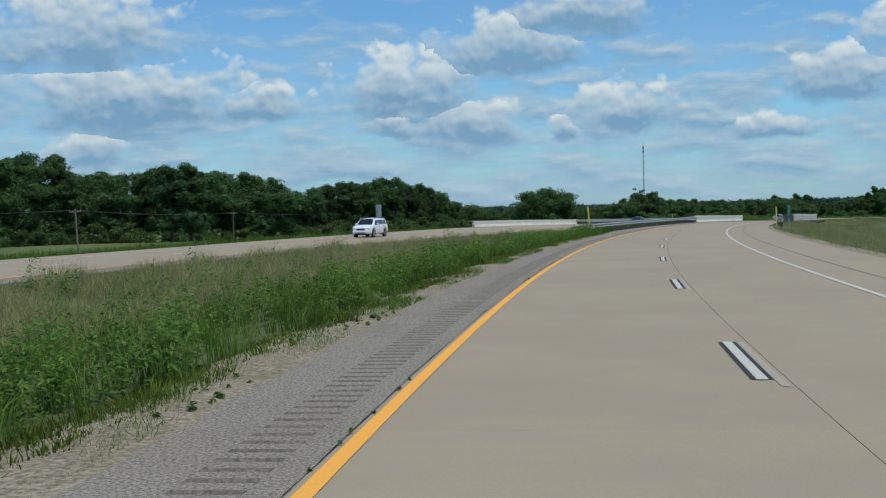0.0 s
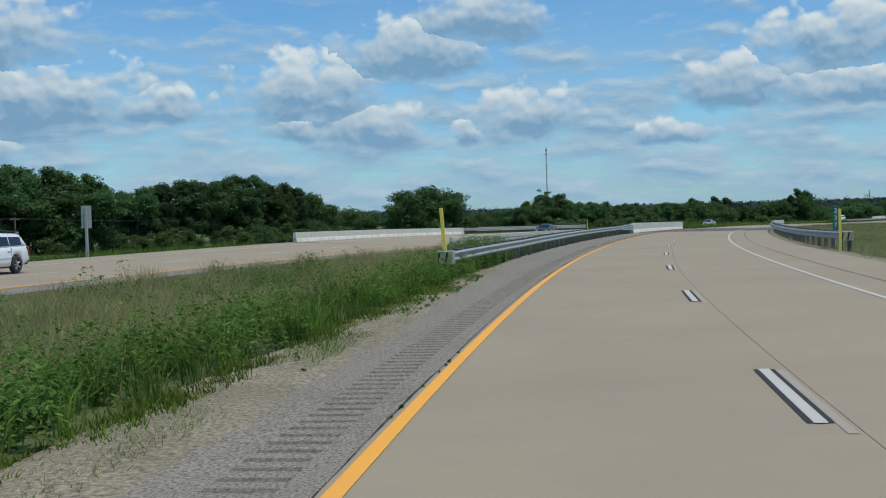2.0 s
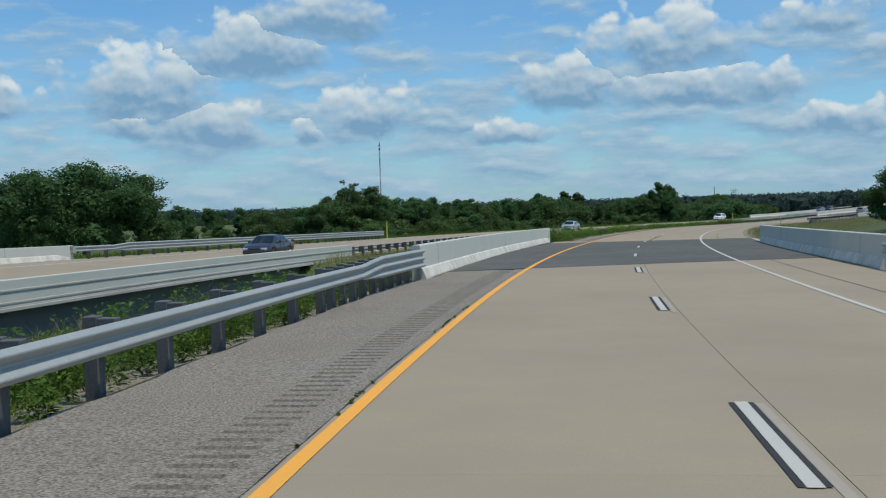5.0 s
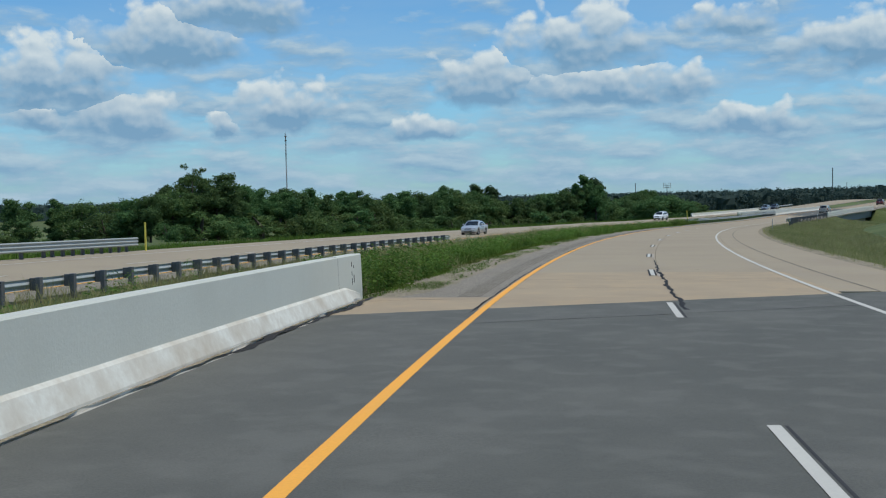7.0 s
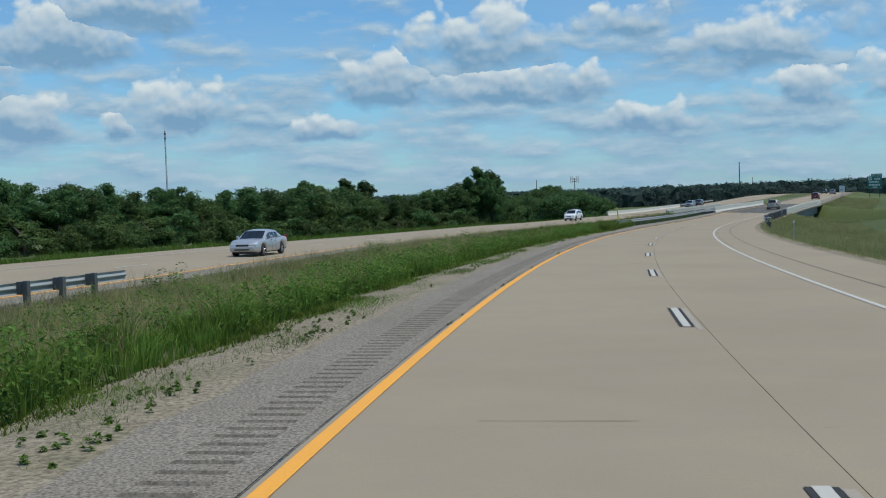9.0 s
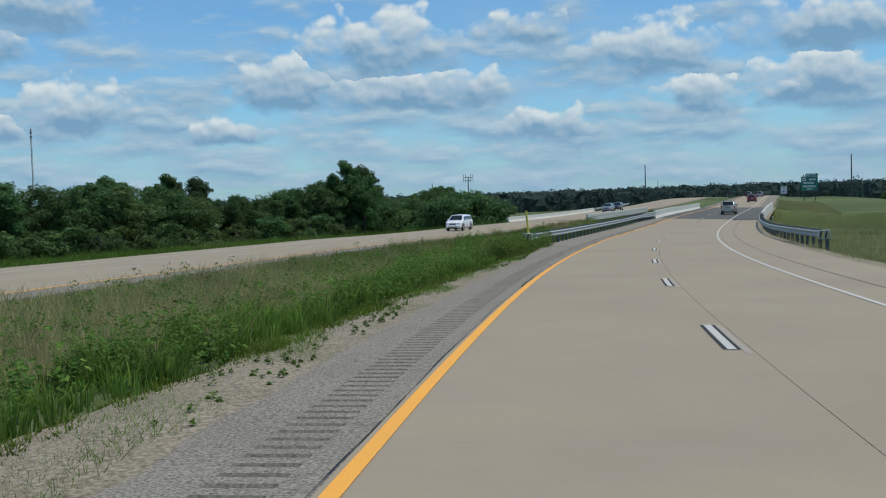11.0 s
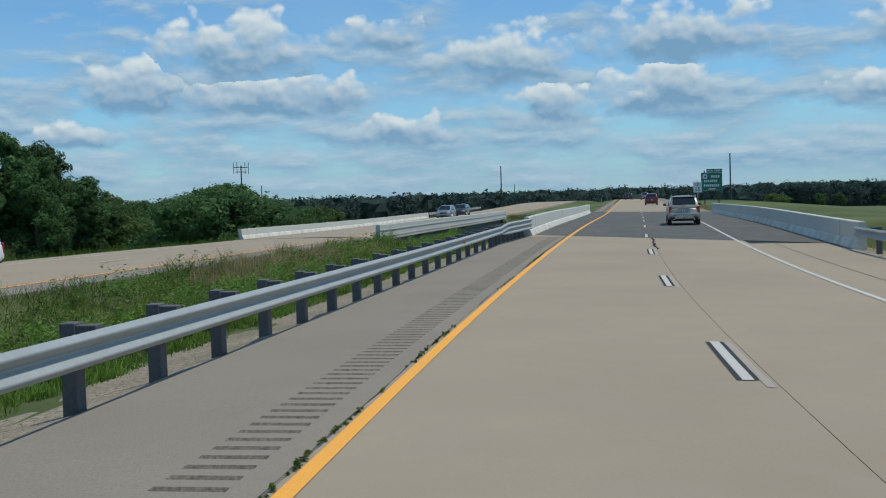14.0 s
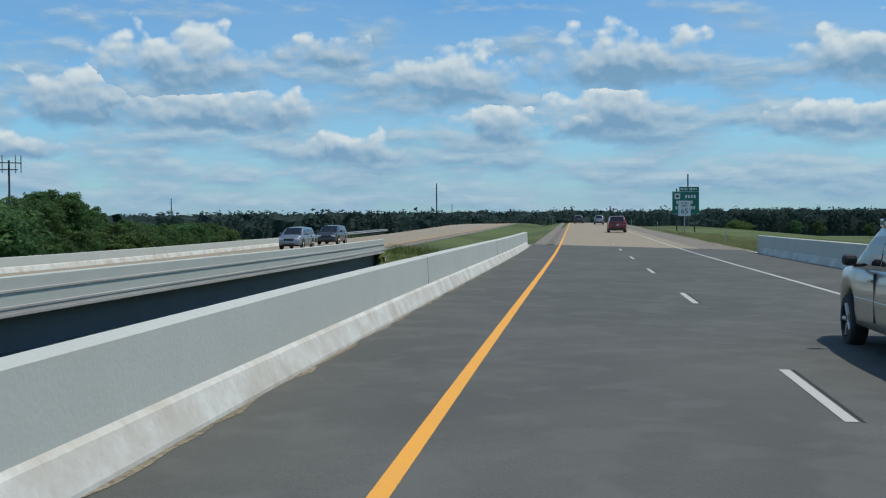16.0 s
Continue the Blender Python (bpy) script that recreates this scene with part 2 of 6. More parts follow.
M = {
    "concrete": material("concrete_paving", (0.345, 0.290, 0.200), 0.85, grain=(60, (0.26, 0.213, 0.156), 0.45), stain=(0.25, (0.282, 0.232, 0.170), 0.6), tint=(1.3, (0.31, 0.260, 0.196), 0.5), bump=0.25, spread=0.012, spec=0.18),
    "tan_concrete": material("tan_concrete_paving", (0.372, 0.296, 0.198), 0.85, grain=(60, (0.28, 0.218, 0.147), 0.5), stain=(0.6, (0.30, 0.240, 0.168), 0.7), tint=(1.3, (0.405, 0.305, 0.19), 0.5), bump=0.3, spread=0.02, spec=0.18),
    "asphalt": material("shoulder_asphalt", (0.36, 0.32, 0.255), 0.9, grain=(34, (0.06, 0.055, 0.047), 1.0), stain=(0.4, (0.29, 0.25, 0.19), 0.6), bump=0.9, spec=0.18),
    "old_shoulder": material("pale_shoulder_concrete", (0.27, 0.238, 0.185), 0.9, grain=(55, (0.17, 0.15, 0.118), 0.6), stain=(0.4, (0.225, 0.198, 0.152), 0.6), bump=0.5, spec=0.18),
    # darker than the shoulder: groove dirt and groove shade share this colour
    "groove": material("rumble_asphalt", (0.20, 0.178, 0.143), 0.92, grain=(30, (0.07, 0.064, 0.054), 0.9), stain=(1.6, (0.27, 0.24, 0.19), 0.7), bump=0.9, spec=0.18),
    "deck": material("bridge_overlay", (0.108, 0.108, 0.094), 0.85, grain=(50, (0.072, 0.074, 0.066), 0.6), stain=(0.35, (0.158, 0.155, 0.134), 0.7), bump=0.5, tint=(1.7, (0.140, 0.139, 0.122), 0.5), spec=0.18),
    "tar": material("crack_sealant", (0.022, 0.021, 0.021), 0.85, grain=(30, (0.05, 0.05, 0.05), 0.4), bump=0.3, spec=0.18),
    "ghost": material("worn_old_paint", (0.37, 0.325, 0.26), 0.85, grain=(40, (0.33, 0.29, 0.235), 0.6), stain=(3.0, (0.33, 0.29, 0.25), 0.7), spec=0.18),
    "yellow": material("yellow_line_paint", (0.88, 0.405, 0.06), 0.7, grain=(35, (0.70, 0.34, 0.07), 0.5), stain=(0.6, (0.74, 0.37, 0.09), 0.4), bump=0.3, spec=0.18),
    "white": material("white_line_paint", (0.52, 0.505, 0.44), 0.7, grain=(35, (0.45, 0.44, 0.40), 0.6), stain=(0.6, (0.47, 0.45, 0.40), 0.5), bump=0.3, spec=0.18),
    "black": material("contrast_strip", (0.035, 0.035, 0.036), 0.8, grain=(35, (0.08, 0.078, 0.074), 0.5), bump=0.3, spec=0.18),
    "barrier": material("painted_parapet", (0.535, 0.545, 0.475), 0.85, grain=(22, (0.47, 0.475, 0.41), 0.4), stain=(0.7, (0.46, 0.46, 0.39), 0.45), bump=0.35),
    # base paler than the wall: sun on the toe's slope as colour; brown is dirt
    "barrier_base": material("sunlit_worn_parapet_toe", (0.67, 0.665, 0.59), 0.85, grain=(9, (0.52, 0.48, 0.40), 0.6), stain=(1.3, (0.40, 0.33, 0.24), 0.8), bump=0.5),
    "fascia": material("bridge_fascia_concrete", (0.46, 0.44, 0.39), 0.85, grain=(25, (0.36, 0.34, 0.30), 0.5), stain=(0.5, (0.30, 0.28, 0.25), 0.5), bump=0.3),
    "girder": material("painted_steel_girder", (0.12, 0.145, 0.165), 0.55, grain=(12, (0.09, 0.105, 0.12), 0.4), stain=(0.5, (0.10, 0.10, 0.10), 0.4)),
    "zinc": material("galvanised_steel", (0.39, 0.415, 0.395), 0.55, 0.2, grain=(14, (0.31, 0.335, 0.32), 0.6), stain=(1.5, (0.30, 0.32, 0.305), 0.6), bump=0.05),
    "post": material("weathered_post", (0.085, 0.088, 0.088), 0.75, grain=(20, (0.14, 0.138, 0.128), 0.5), stain=(2.0, (0.06, 0.062, 0.066), 0.5), bump=0.3, spread=0.12),
    "wood": material("utility_pole_wood", (0.20, 0.165, 0.13), 0.85, grain=(12, (0.12, 0.10, 0.08), 0.6), bump=0.4, spread=0.15),
    "bark": material("bark", (0.085, 0.07, 0.055), 0.9, grain=(9, (0.045, 0.038, 0.03), 0.7), bump=0.6),
    "soil": material("roadside_gravel", (0.37, 0.315, 0.225), 0.95, grain=(17, (0.10, 0.085, 0.06), 1.0), stain=(0.6, (0.20, 0.19, 0.10), 0.7), bump=0.9, spec=0.18),
    "grass_ground": material("meadow", (0.075, 0.100, 0.030), 0.95, grain=(5, (0.05, 0.075, 0.022), 0.7), stain=(0.06, (0.17, 0.165, 0.075), 0.65), bump=0.6, tint=(0.015, (0.11, 0.145, 0.05), 0.8), spec=0.18),
    "marker": material("yellow_marker_plastic", (0.80, 0.66, 0.10), 0.45, grain=(10, (0.70, 0.56, 0.08), 0.4)),
    "steel_dark": material("dark_steel_pole", (0.055, 0.055, 0.06), 0.6, grain=(6, (0.08, 0.075, 0.07), 0.4)),
    "mast": material("mast_steel", (0.16, 0.13, 0.125), 0.6, grain=(3, (0.22, 0.2, 0.2), 0.4)),
}


def leaf_material(name, c1, c2, dry=None, patch=0.0):
    m = bpy.data.materials.new(name)
    m.use_nodes = True
    k = Nodes(m.node_tree)
    geo = k.add("ShaderNodeNewGeometry")
    info = k.add("ShaderNodeObjectInfo")
    co = k.add("ShaderNodeTexCoord").outputs["Object"]
    col = k.mix(geo.outputs["Random Per Island"], c1, c2)
    if dry:
        scale, c, lo, hi = dry
        col = k.mix(k.map(k.noise(co, scale, 4, 0.6), lo, hi, 0, 0.9), col, c)
    if patch:
        # tufts of darker and paler growth
        clump = k.math("ADD", k.noise(co, 0.45, 3, 0.6), k.math("MULTIPLY", k.noise(co, 2.6, 2, 0.5), 0.6))
        tone = k.map(clump, 0.6, 1.02, 1.0 - patch, 1.0 + patch)
        col = k.vec("MULTIPLY", col, tone)
    hs = k.add("ShaderNodeHueSaturation")
    k.put(hs.inputs["Value"], k.map(info.outputs["Random"], 0, 1, 0.78, 1.22))
    k.put(hs.inputs["Hue"], k.map(info.outputs["Random"], 0, 1, 0.485, 0.515))
    k.put(hs.inputs["Color"], col)
    d = k.add("ShaderNodeBsdfPrincipled")
    d.inputs["Roughness"].default_value = 0.7
    d.inputs["Specular IOR Level"].default_value = 0.12
    k.put(d.inputs["Base Color"], hs.outputs[0])
    t = k.add("ShaderNodeBsdfTranslucent")
    k.put(t.inputs[0], hs.outputs[0])
    mx = k.add("ShaderNodeMixShader")
    mx.inputs[0].default_value = 0.42
    k.put(mx.inputs[1], d.outputs[0]), k.put(mx.inputs[2], t.outputs[0])
    out = k.add("ShaderNodeOutputMaterial")
    k.put(out.inputs[0], mx.outputs[0])
    return m


M["leaf"] = leaf_material("leaves", (0.058, 0.116, 0.042), (0.112, 0.190, 0.066))
M["leaf_pale"] = leaf_material("pale_leaves", (0.072, 0.124, 0.040), (0.125, 0.184, 0.062))
M["leaf_dark"] = leaf_material("needles", (0.042, 0.086, 0.036), (0.086, 0.142, 0.056))
M["blade"] = leaf_material("grass_blades", (0.072, 0.138, 0.019), (0.155, 0.225, 0.040), dry=(0.13, (0.34, 0.30, 0.15), 0.60, 0.72), patch=0.4)
M["blade_dry"] = leaf_material("seeding_grass", (0.24, 0.29, 0.09), (0.52, 0.46, 0.23), dry=(0.07, (0.15, 0.22, 0.055), 0.55, 0.68), patch=0.3)
M["weed"] = leaf_material("weed_leaves", (0.058, 0.118, 0.020), (0.140, 0.215, 0.045), patch=0.35)
M["straw"] = leaf_material("dry_grass_heads", (0.32, 0.27, 0.12), (0.50, 0.42, 0.21))


# ---- the alignment of the carriageway ----
# along the lane line: curvature (1/1000 m), height and cross fall every 44 m from -20 m
KAP = [-1.863, -1.758, -1.763, -1.651, -1.604, -1.908, -1.751, -1.613, -1.976, -1.474, 0.12, 0.12, 0.0, 0, 0, 0]
ZK = [0.0, -0.02, -0.15, -0.43, -0.76, -1.31, -1.86, -2.52, -3.2, -3.57, -3.28, -3.22, -2.93, -2.62, -2.31, -1.98]
BK = [0.0031, 0.003, 0.008, -0.0022, -0.0059, -0.0055, -0.0093, -0.0084, -0.0048, -0.0088, -0.0086, -0.0079, -0.0065, -0.0056, -0.005, -0.0047]
KN = np.arange(-20, 641, 44.0)
SG = np.arange(-260, 1401, 1.0)


def cubic(xk, yk, x):
    yk = np.asarray(yk, float)
    m = np.gradient(yk, xk)
    i = np.clip(np.searchsorted(xk, x) - 1, 0, len(xk) - 2)
    h = xk[i + 1] - xk[i]
    t = np.clip((x - xk[i]) / h, 0, 1)
    return (2 * t**3 - 3 * t**2 + 1) * yk[i] + (t**3 - 2 * t**2 + t) * h * m[i] + (3 * t**2 - 2 * t**3) * yk[i + 1] + (t**3 - t**2) * h * m[i + 1]


_k = np.interp(SG, KN, np.array(KAP)) * 1e-3
_th = np.cumsum(_k)
_i0 = int(260)
_th = _th - _th[_i0]
_thm = _th - _k / 2
_gx, _gy = np.cumsum(-np.sin(_thm)), np.cumsum(np.cos(_thm))
_gx, _gy = _gx - _gx[_i0], _gy - _gy[_i0]
_gz = cubic(KN, ZK, SG) + np.where(SG > 640, -0.00004 * (SG - 640) ** 2, 0)
_gb = np.interp(SG, KN, BK)


def opp_fall(s, d):
    """How the opposite carriageway lies under or over the level of this one."""
    inner = np.interp(s, [60, 110, 140, 265, 300, 345, 400, 416, 478, 560, 700], [-0.04, -0.4, -0.58, -0.52, -0.16, 0.0, -0.2, -0.34, -0.34, -0.3, 0.0])
    outer = np.interp(s, [60, 135, 182, 240, 300, 365, 425, 505, 560, 700], [0.06, 0.16, 0.0, -0.16, -0.08, 0.0, -0.74, -0.80, -0.75, 0.0])
    side = np.clip((-18.5 - d) / 11.5, 0, 1)
    return (inner + (outer - inner) * side) * np.clip((-9 - d) / 5, 0, 1) * np.clip((d + 75) / 30, 0, 1)


def road_xyz(s, d, dz=0.0):
    """Points d metres to the right of the lane line, s along it, dz over the paving."""
    s, d = np.broadcast_arrays(np.asarray(s, float), np.asarray(d, float))
    t = np.interp(s, SG, _th)
    z = np.interp(s, SG, _gz) + np.interp(s, SG, _gb) * np.clip(d, -8, 9) + opp_fall(s, d) + dz
    return np.stack([np.interp(s, SG, _gx) + d * np.cos(t), np.interp(s, SG, _gy) + d * np.sin(t), z], -1)


def heading(s):
    return float(np.degrees(np.interp(s, SG, _th)))


def on_road(s, d, dz=0.0, turn=0.0):
    """A pose standing at (s, d), its y axis along the road."""
    x, y, z = road_xyz(s, d, dz)
    return pose(float(x), float(y), float(z), 0, 0, heading(s) + turn)


def opp_in(s):
    """Inner paving edge of the opposite carriageway."""
    return np.interp(s, [-260, 0, 80, 140, 205, 300, 345, 400, 480, 640], [-19.8, -19.8, -19.6, -18.6, -18.4, -17.4, -16.8, -15.3, -15.0, -15.0])


def opp_out(s):
    return np.interp(s, [-260, 0, 205, 300, 400, 440, 520, 640], [-32.0, -32.0, -32.0, -31.0, -29.6, -29.4, -29.4, -29.4])


# ---- mesh helpers ----
def link(name, verts, faces, mat, parent=None, smooth=False, label=""):
    me = bpy.data.meshes.new(name)
    me.from_pydata([tuple(v) for v in verts] if not isinstance(verts, np.ndarray) else verts.tolist(), [], faces if isinstance(faces, list) else faces.tolist())
    me.materials.append(mat)
    if smooth:
        me.polygons.foreach_set("use_smooth", [True] * len(me.polygons))
    me.update()
    ob = new(name, me)
    if parent is not None:
        ob.parent = parent
    if label:
        tagged(ob, label=label)
    return ob


def part(name, bm, mat, parent=None, label="", smooth=False):
    me = bpy.data.meshes.new(name)
    bmesh.ops.recalc_face_normals(bm, faces=bm.faces)
    bm.to_mesh(me)
    bm.free()
    me.materials.append(mat)
    if smooth:
        me.polygons.foreach_set("use_smooth", [True] * len(me.polygons))
    ob = new(name, me)
    if parent is not None:
        ob.parent = parent
    if label:
        tagged(ob, label=label)
    return ob


def grid_faces(n, m, close=False):
    """Quads of an n x m lattice of points; close joins the last column to the first."""
    i, j = np.meshgrid(np.arange(n - 1), np.arange(m if close else m - 1), indexing="ij")
    j2 = (j + 1) % m
    return np.stack([i * m + j, i * m + j2, (i + 1) * m + j2, (i + 1) * m + j], -1).reshape(-1, 4)


def sweep(name, profile, ss, mat, parent=None, closed=True, smooth=False, shift=None, label=""):
    """A profile of (d, z) points run along the road through the stations ss; shift(s) moves it sideways."""
    ss = np.asarray(ss, float)
    pr = np.asarray(profile, float)
    off = np.zeros(len(ss)) if shift is None else np.array([shift(s) for s in ss])
    v = road_xyz(ss[:, None] + 0 * pr[None, :, 0], pr[None, :, 0] + off[:, None], pr[None, :, 1])
    f = grid_faces(len(ss), len(pr), closed).tolist()
    n, m = len(ss), len(pr)
    if closed:
        f.append(list(range(m)))
        f.append([(n - 1) * m + j for j in range(m)][::-1])
    ob = link(name, v.reshape(-1, 3), f, mat, parent, smooth, label)
    bm = bmesh.new()
    bm.from_mesh(ob.data)
    bmesh.ops.recalc_face_normals(bm, faces=bm.faces)
    bm.to_mesh(ob.data)
    bm.free()
    return ob


def strip(name, d0, d1, s0, s1, dz, mat, parent=None, step=4.0, thick=0.0, label=""):
    """A flat band on the paving; d0, d1 numbers or functions of s."""
    ss = np.linspace(s0, s1, max(2, int((s1 - s0) / step) + 2))
    a = np.array([d0(s) if callable(d0) else d0 for s in ss])
    b = np.array([d1(s) if callable(d1) else d1 for s in ss])
    top = np.stack([road_xyz(ss, a, dz), road_xyz(ss, b, dz)], 1)
    if not thick:
        return link(name, top.reshape(-1, 3), grid_faces(len(ss), 2)[:, ::-1], mat, parent, label=label)
    low = np.stack([road_xyz(ss, b, dz - thick), road_xyz(ss, a, dz - thick)], 1)
    v = np.concatenate([top, low], 1)
    f = grid_faces(len(ss), 4, True)[:, ::-1].tolist()
    n = len(ss)
    f += [[0, 1, 2, 3], [(n - 1) * 4 + j for j in (3, 2, 1, 0)]]
    return link(name, v.reshape(-1, 3), f, mat, parent, label=label)


def box(bm, x0, x1, y0, y1, z0, z1):
    v = [bm.verts.new((x, y, z)) for z in (z0, z1) for x, y in ((x0, y0), (x1, y0), (x1, y1), (x0, y1))]
    for f in ((0, 3, 2, 1), (4, 5, 6, 7), (0, 1, 5, 4), (1, 2, 6, 5), (2, 3, 7, 6), (3, 0, 4, 7)):
        bm.faces.new([v[i] for i in f])
    return v


def bevelled(bm, width, seg=2):
    bmesh.ops.bevel(bm, geom=bm.edges[:], offset=width, segments=seg, profile=0.5, affect="EDGES", clamp_overlap=True)
    return bm


def rod(bm, p, q, r0, r1=None, n=8):
    """A tapered round bar from p to q."""
    p, q = Vector(p), Vector(q)
    r1 = r0 if r1 is None else r1
    t = (q - p).to_track_quat("Z", "Y").to_matrix()
    rings = []
    for c, r in ((p, r0), (q, r1)):
        rings.append([bm.verts.new(c + t @ Vector((r * math.cos(a), r * math.sin(a), 0))) for a in (2 * math.pi * i / n for i in range(n))])
    for i in range(n):
        bm.faces.new((rings[0][i], rings[0][(i + 1) % n], rings[1][(i + 1) % n], rings[1][i]))
    bm.faces.new(rings[0][::-1])
    bm.faces.new(rings[1])
    return rings


def thing(name, label, category, group="", kind="", m=None):
    ob = new(name)
    ob.empty_display_size = 0.3
    if m is not None:
        ob.matrix_basis = m
    return tagged(ob, label, category, group, kind)


# ---- ground ----
def bridge1(d):
    """Where the first deck begins and ends (stations), by the offset d."""
    return 163.0 + 0.5 * max(-8, min(8, d)), 198.0 + 0.5 * max(-8, min(8, d))


def bridge2(d):
    d = max(-8, min(8, d))
    return 401.3 - 0.95 * d, 471.5 - 0.95 * d


def valley(s, d):
    """How far the ground drops under the bridges."""
    c1 = np.where(d > -8, 180.5 + 0.5 * d, 158.0 + 0.4 * (d + 26))
    c1 = np.interp(d, [-60, -32, -19, -8, 8, 60], [144, 156, 161, 176.5, 184.5, 205])
    h1 = np.interp(d, [-32, -19, -8, 8], [23, 23, 15.5, 15.5])
    c2 = np.interp(d, [-90, -30, -15, -8, 8, 60], [520, 467, 444, 444, 429, 380])
    h2 = np.interp(d, [-30, -15, -8, 8], [35, 30, 33, 33])
    out = 0
    for c, h in ((c1, h1), (c2, h2)):
        out = np.maximum(out, np.clip((h - np.abs(s - c)) / 1.6, 0, 5.6))
    fade = np.clip((d + 95) / 30, 0, 1) * np.clip((80 - d) / 30, 0, 1)
    return out * fade


def ground_z(s, d):
    """Ground relative to the paving level."""
    s, d = np.broadcast_arrays(np.asarray(s, float), np.asarray(d, float))
    i, o = opp_in(s), opp_out(s)
    z = np.full(s.shape, -0.16)
    left = d < -5.2
    u = np.clip((d + 5.4) / (i + 5.4), 0, 1)
    med = -0.04 - 0.62 * np.sin(np.pi * np.clip(u, 0, 1)) ** 1.3
    z = np.where(left & (d > i), med, z)
    z = np.where((d <= i) & (d >= o), -0.16, z)
    v = np.clip(o - d, 0, 400)
    far = -0.06 - np.interp(s, [370, 410], [0.85, 3.0]) * np.clip(v / 15, 0, 1) ** 1.3 - 1.6 * np.clip((v - 15) / 60, 0, 1)
    z = np.where(d < o, far, z)
    w = np.clip(d - 6.5, 0, 400)
    right = -0.05 - 0.9 * np.sin(np.pi * np.clip(w / 16, 0, 1)) - 0.0 * w
    hill = 1.6 * np.exp(-((s - 300) / 90) ** 2) * np.clip((w - 10) / 25, 0, 1) - (4.2 * np.clip((w - 8) / 45, 0, 1) + 2.2 * np.clip((w - 55) / 90, 0, 1) * np.clip((940 - s) / 300, 0, 1)) * np.clip((s - 350) / 60, 0, 1)
    z = np.where(d > 6.5, right + hill, z)
    return z - valley(s, d)


def ground_xyz(s, d, dz=0.0):
    return road_xyz(s, d, ground_z(s, d) + dz)


def build_ground():
    ss = np.concatenate([np.arange(-250, -40, 30), np.arange(-40, 130, 5), np.arange(130, 230, 2.5), np.arange(230, 370, 5), np.arange(370, 540, 2.5), np.arange(540, 700, 10), np.arange(700, 1301, 50)])
    dd = np.array([-420, -300, -220, -160, -120, -95, -75, -62, -54, -48, -43, -39, -36, -34, -32.6, -31.8, -31, -30.3, -29.5, -28.6, -25, -21, -20.2, -19.5, -18.8, -18, -17.2, -16.4, -15.6, -14.9, -14, -13, -12, -11, -10, -9, -8, -7.2, -6.6, -6, -5.5, -5.2, -3, 0, 4, 6.3, 6.7, 7.5, 8.5, 10, 12, 14, 17, 21, 26, 33, 42, 55, 75, 100, 140, 200, 280, 360])
    v = ground_xyz(ss[:, None], dd[None, :])
    # rolling unevenness away from the paving
    flat = v.reshape(-1, 3)
    D = np.broadcast_to(dd[None, :], v.shape[:2]).reshape(-1)
    for i in range(len(flat)):
        away = min(1.0, max(0.0, (abs(D[i] + 13) - 26) / 30))
        flat[i, 2] += away * (1.2 if D[i] < 0 else 0.5) * noise.noise((flat[i, 0] / 60, flat[i, 1] / 60, 0.3)) + 0.08 * noise.noise((flat[i, 0] / 4, flat[i, 1] / 4, 0.7)) * (1 if D[i] < -7 and D[i] > -15 else away)
    n, m = v.shape[:2]
    f = grid_faces(n, m)[:, ::-1].tolist()
    # apron out to the horizon
    rim = [i * m for i in range(n)] + [(n - 1) * m + j for j in range(1, m)] + [i * m + m - 1 for i in range(n - 2, -1, -1)] + [j for j in range(m - 2, 0, -1)]
    c = flat.mean(0)
    allv = flat.tolist()
    last = rim
    for reach, z in ((1.4, -10.0), (6.0, -12.0)):
        ring = []
        for r in rim:
            p = flat[r]
            w = np.array([p[0] - c[0], p[1] - c[1]])
            w = w * reach
            allv.append([c[0] + w[0], c[1] + w[1], z])
            ring.append(len(allv) - 1)
        for a in range(len(rim)):
            b = (a + 1) % len(rim)
            f.append([last[a], ring[a], ring[b], last[b]])
        last = ring
    ob = link("ground", np.array(allv), f, M["grass_ground"], smooth=True)
    return tagged(ob, "rough green and straw coloured meadow ground beside the highway", "ground", kind="structure")


build_ground()

# ---- carriageways ----
road = thing("road", "pale concrete two lane highway carriageway curving gently", "road", kind="structure")
opposite = thing("road", "pale concrete opposite carriageway beyond a grass median", "road", kind="structure")
strip("road_bed", -3.7, 3.75, -60, 640, -0.06, M["tar"], road, 6)
strip("far_paving", -3.55, 3.65, 520, 900, -0.003, M["concrete"], road, 8, 0.1)
strip("rear_paving", -3.55, 3.65, -60, -14.2, -0.003, M["concrete"], road, 8, 0.1)


def dash_station(n):
    return 11.3 + 12.2 * n


# shoulders: the left one with milled rumble strips, the right one plain concrete with an asphalt seam
SHOULDER_L = [-60, 45, 60, 68, 74, 79, 86, 94, 152, 160, 197, 202, 320, 338, 400, 420, 640]
SHOULDER_LD = [-5.1, -5.1, -4.85, -4.9, -5.1, -5.25, -5.6, -6.2, -6.2, -6.0, -6.1, -5.05, -5.0, -6.2, -6.0, -5.2, -5.2]


def shoulder_edge(s):
    return float(np.interp(s, SHOULDER_L, SHOULDER_LD)) + 0.05 * math.sin(s * 1.7) + 0.04 * math.sin(s * 4.1)


shoulder = thing("shoulder", "grey asphalt inner shoulder with milled rumble strips", "road shoulder", kind="structure")
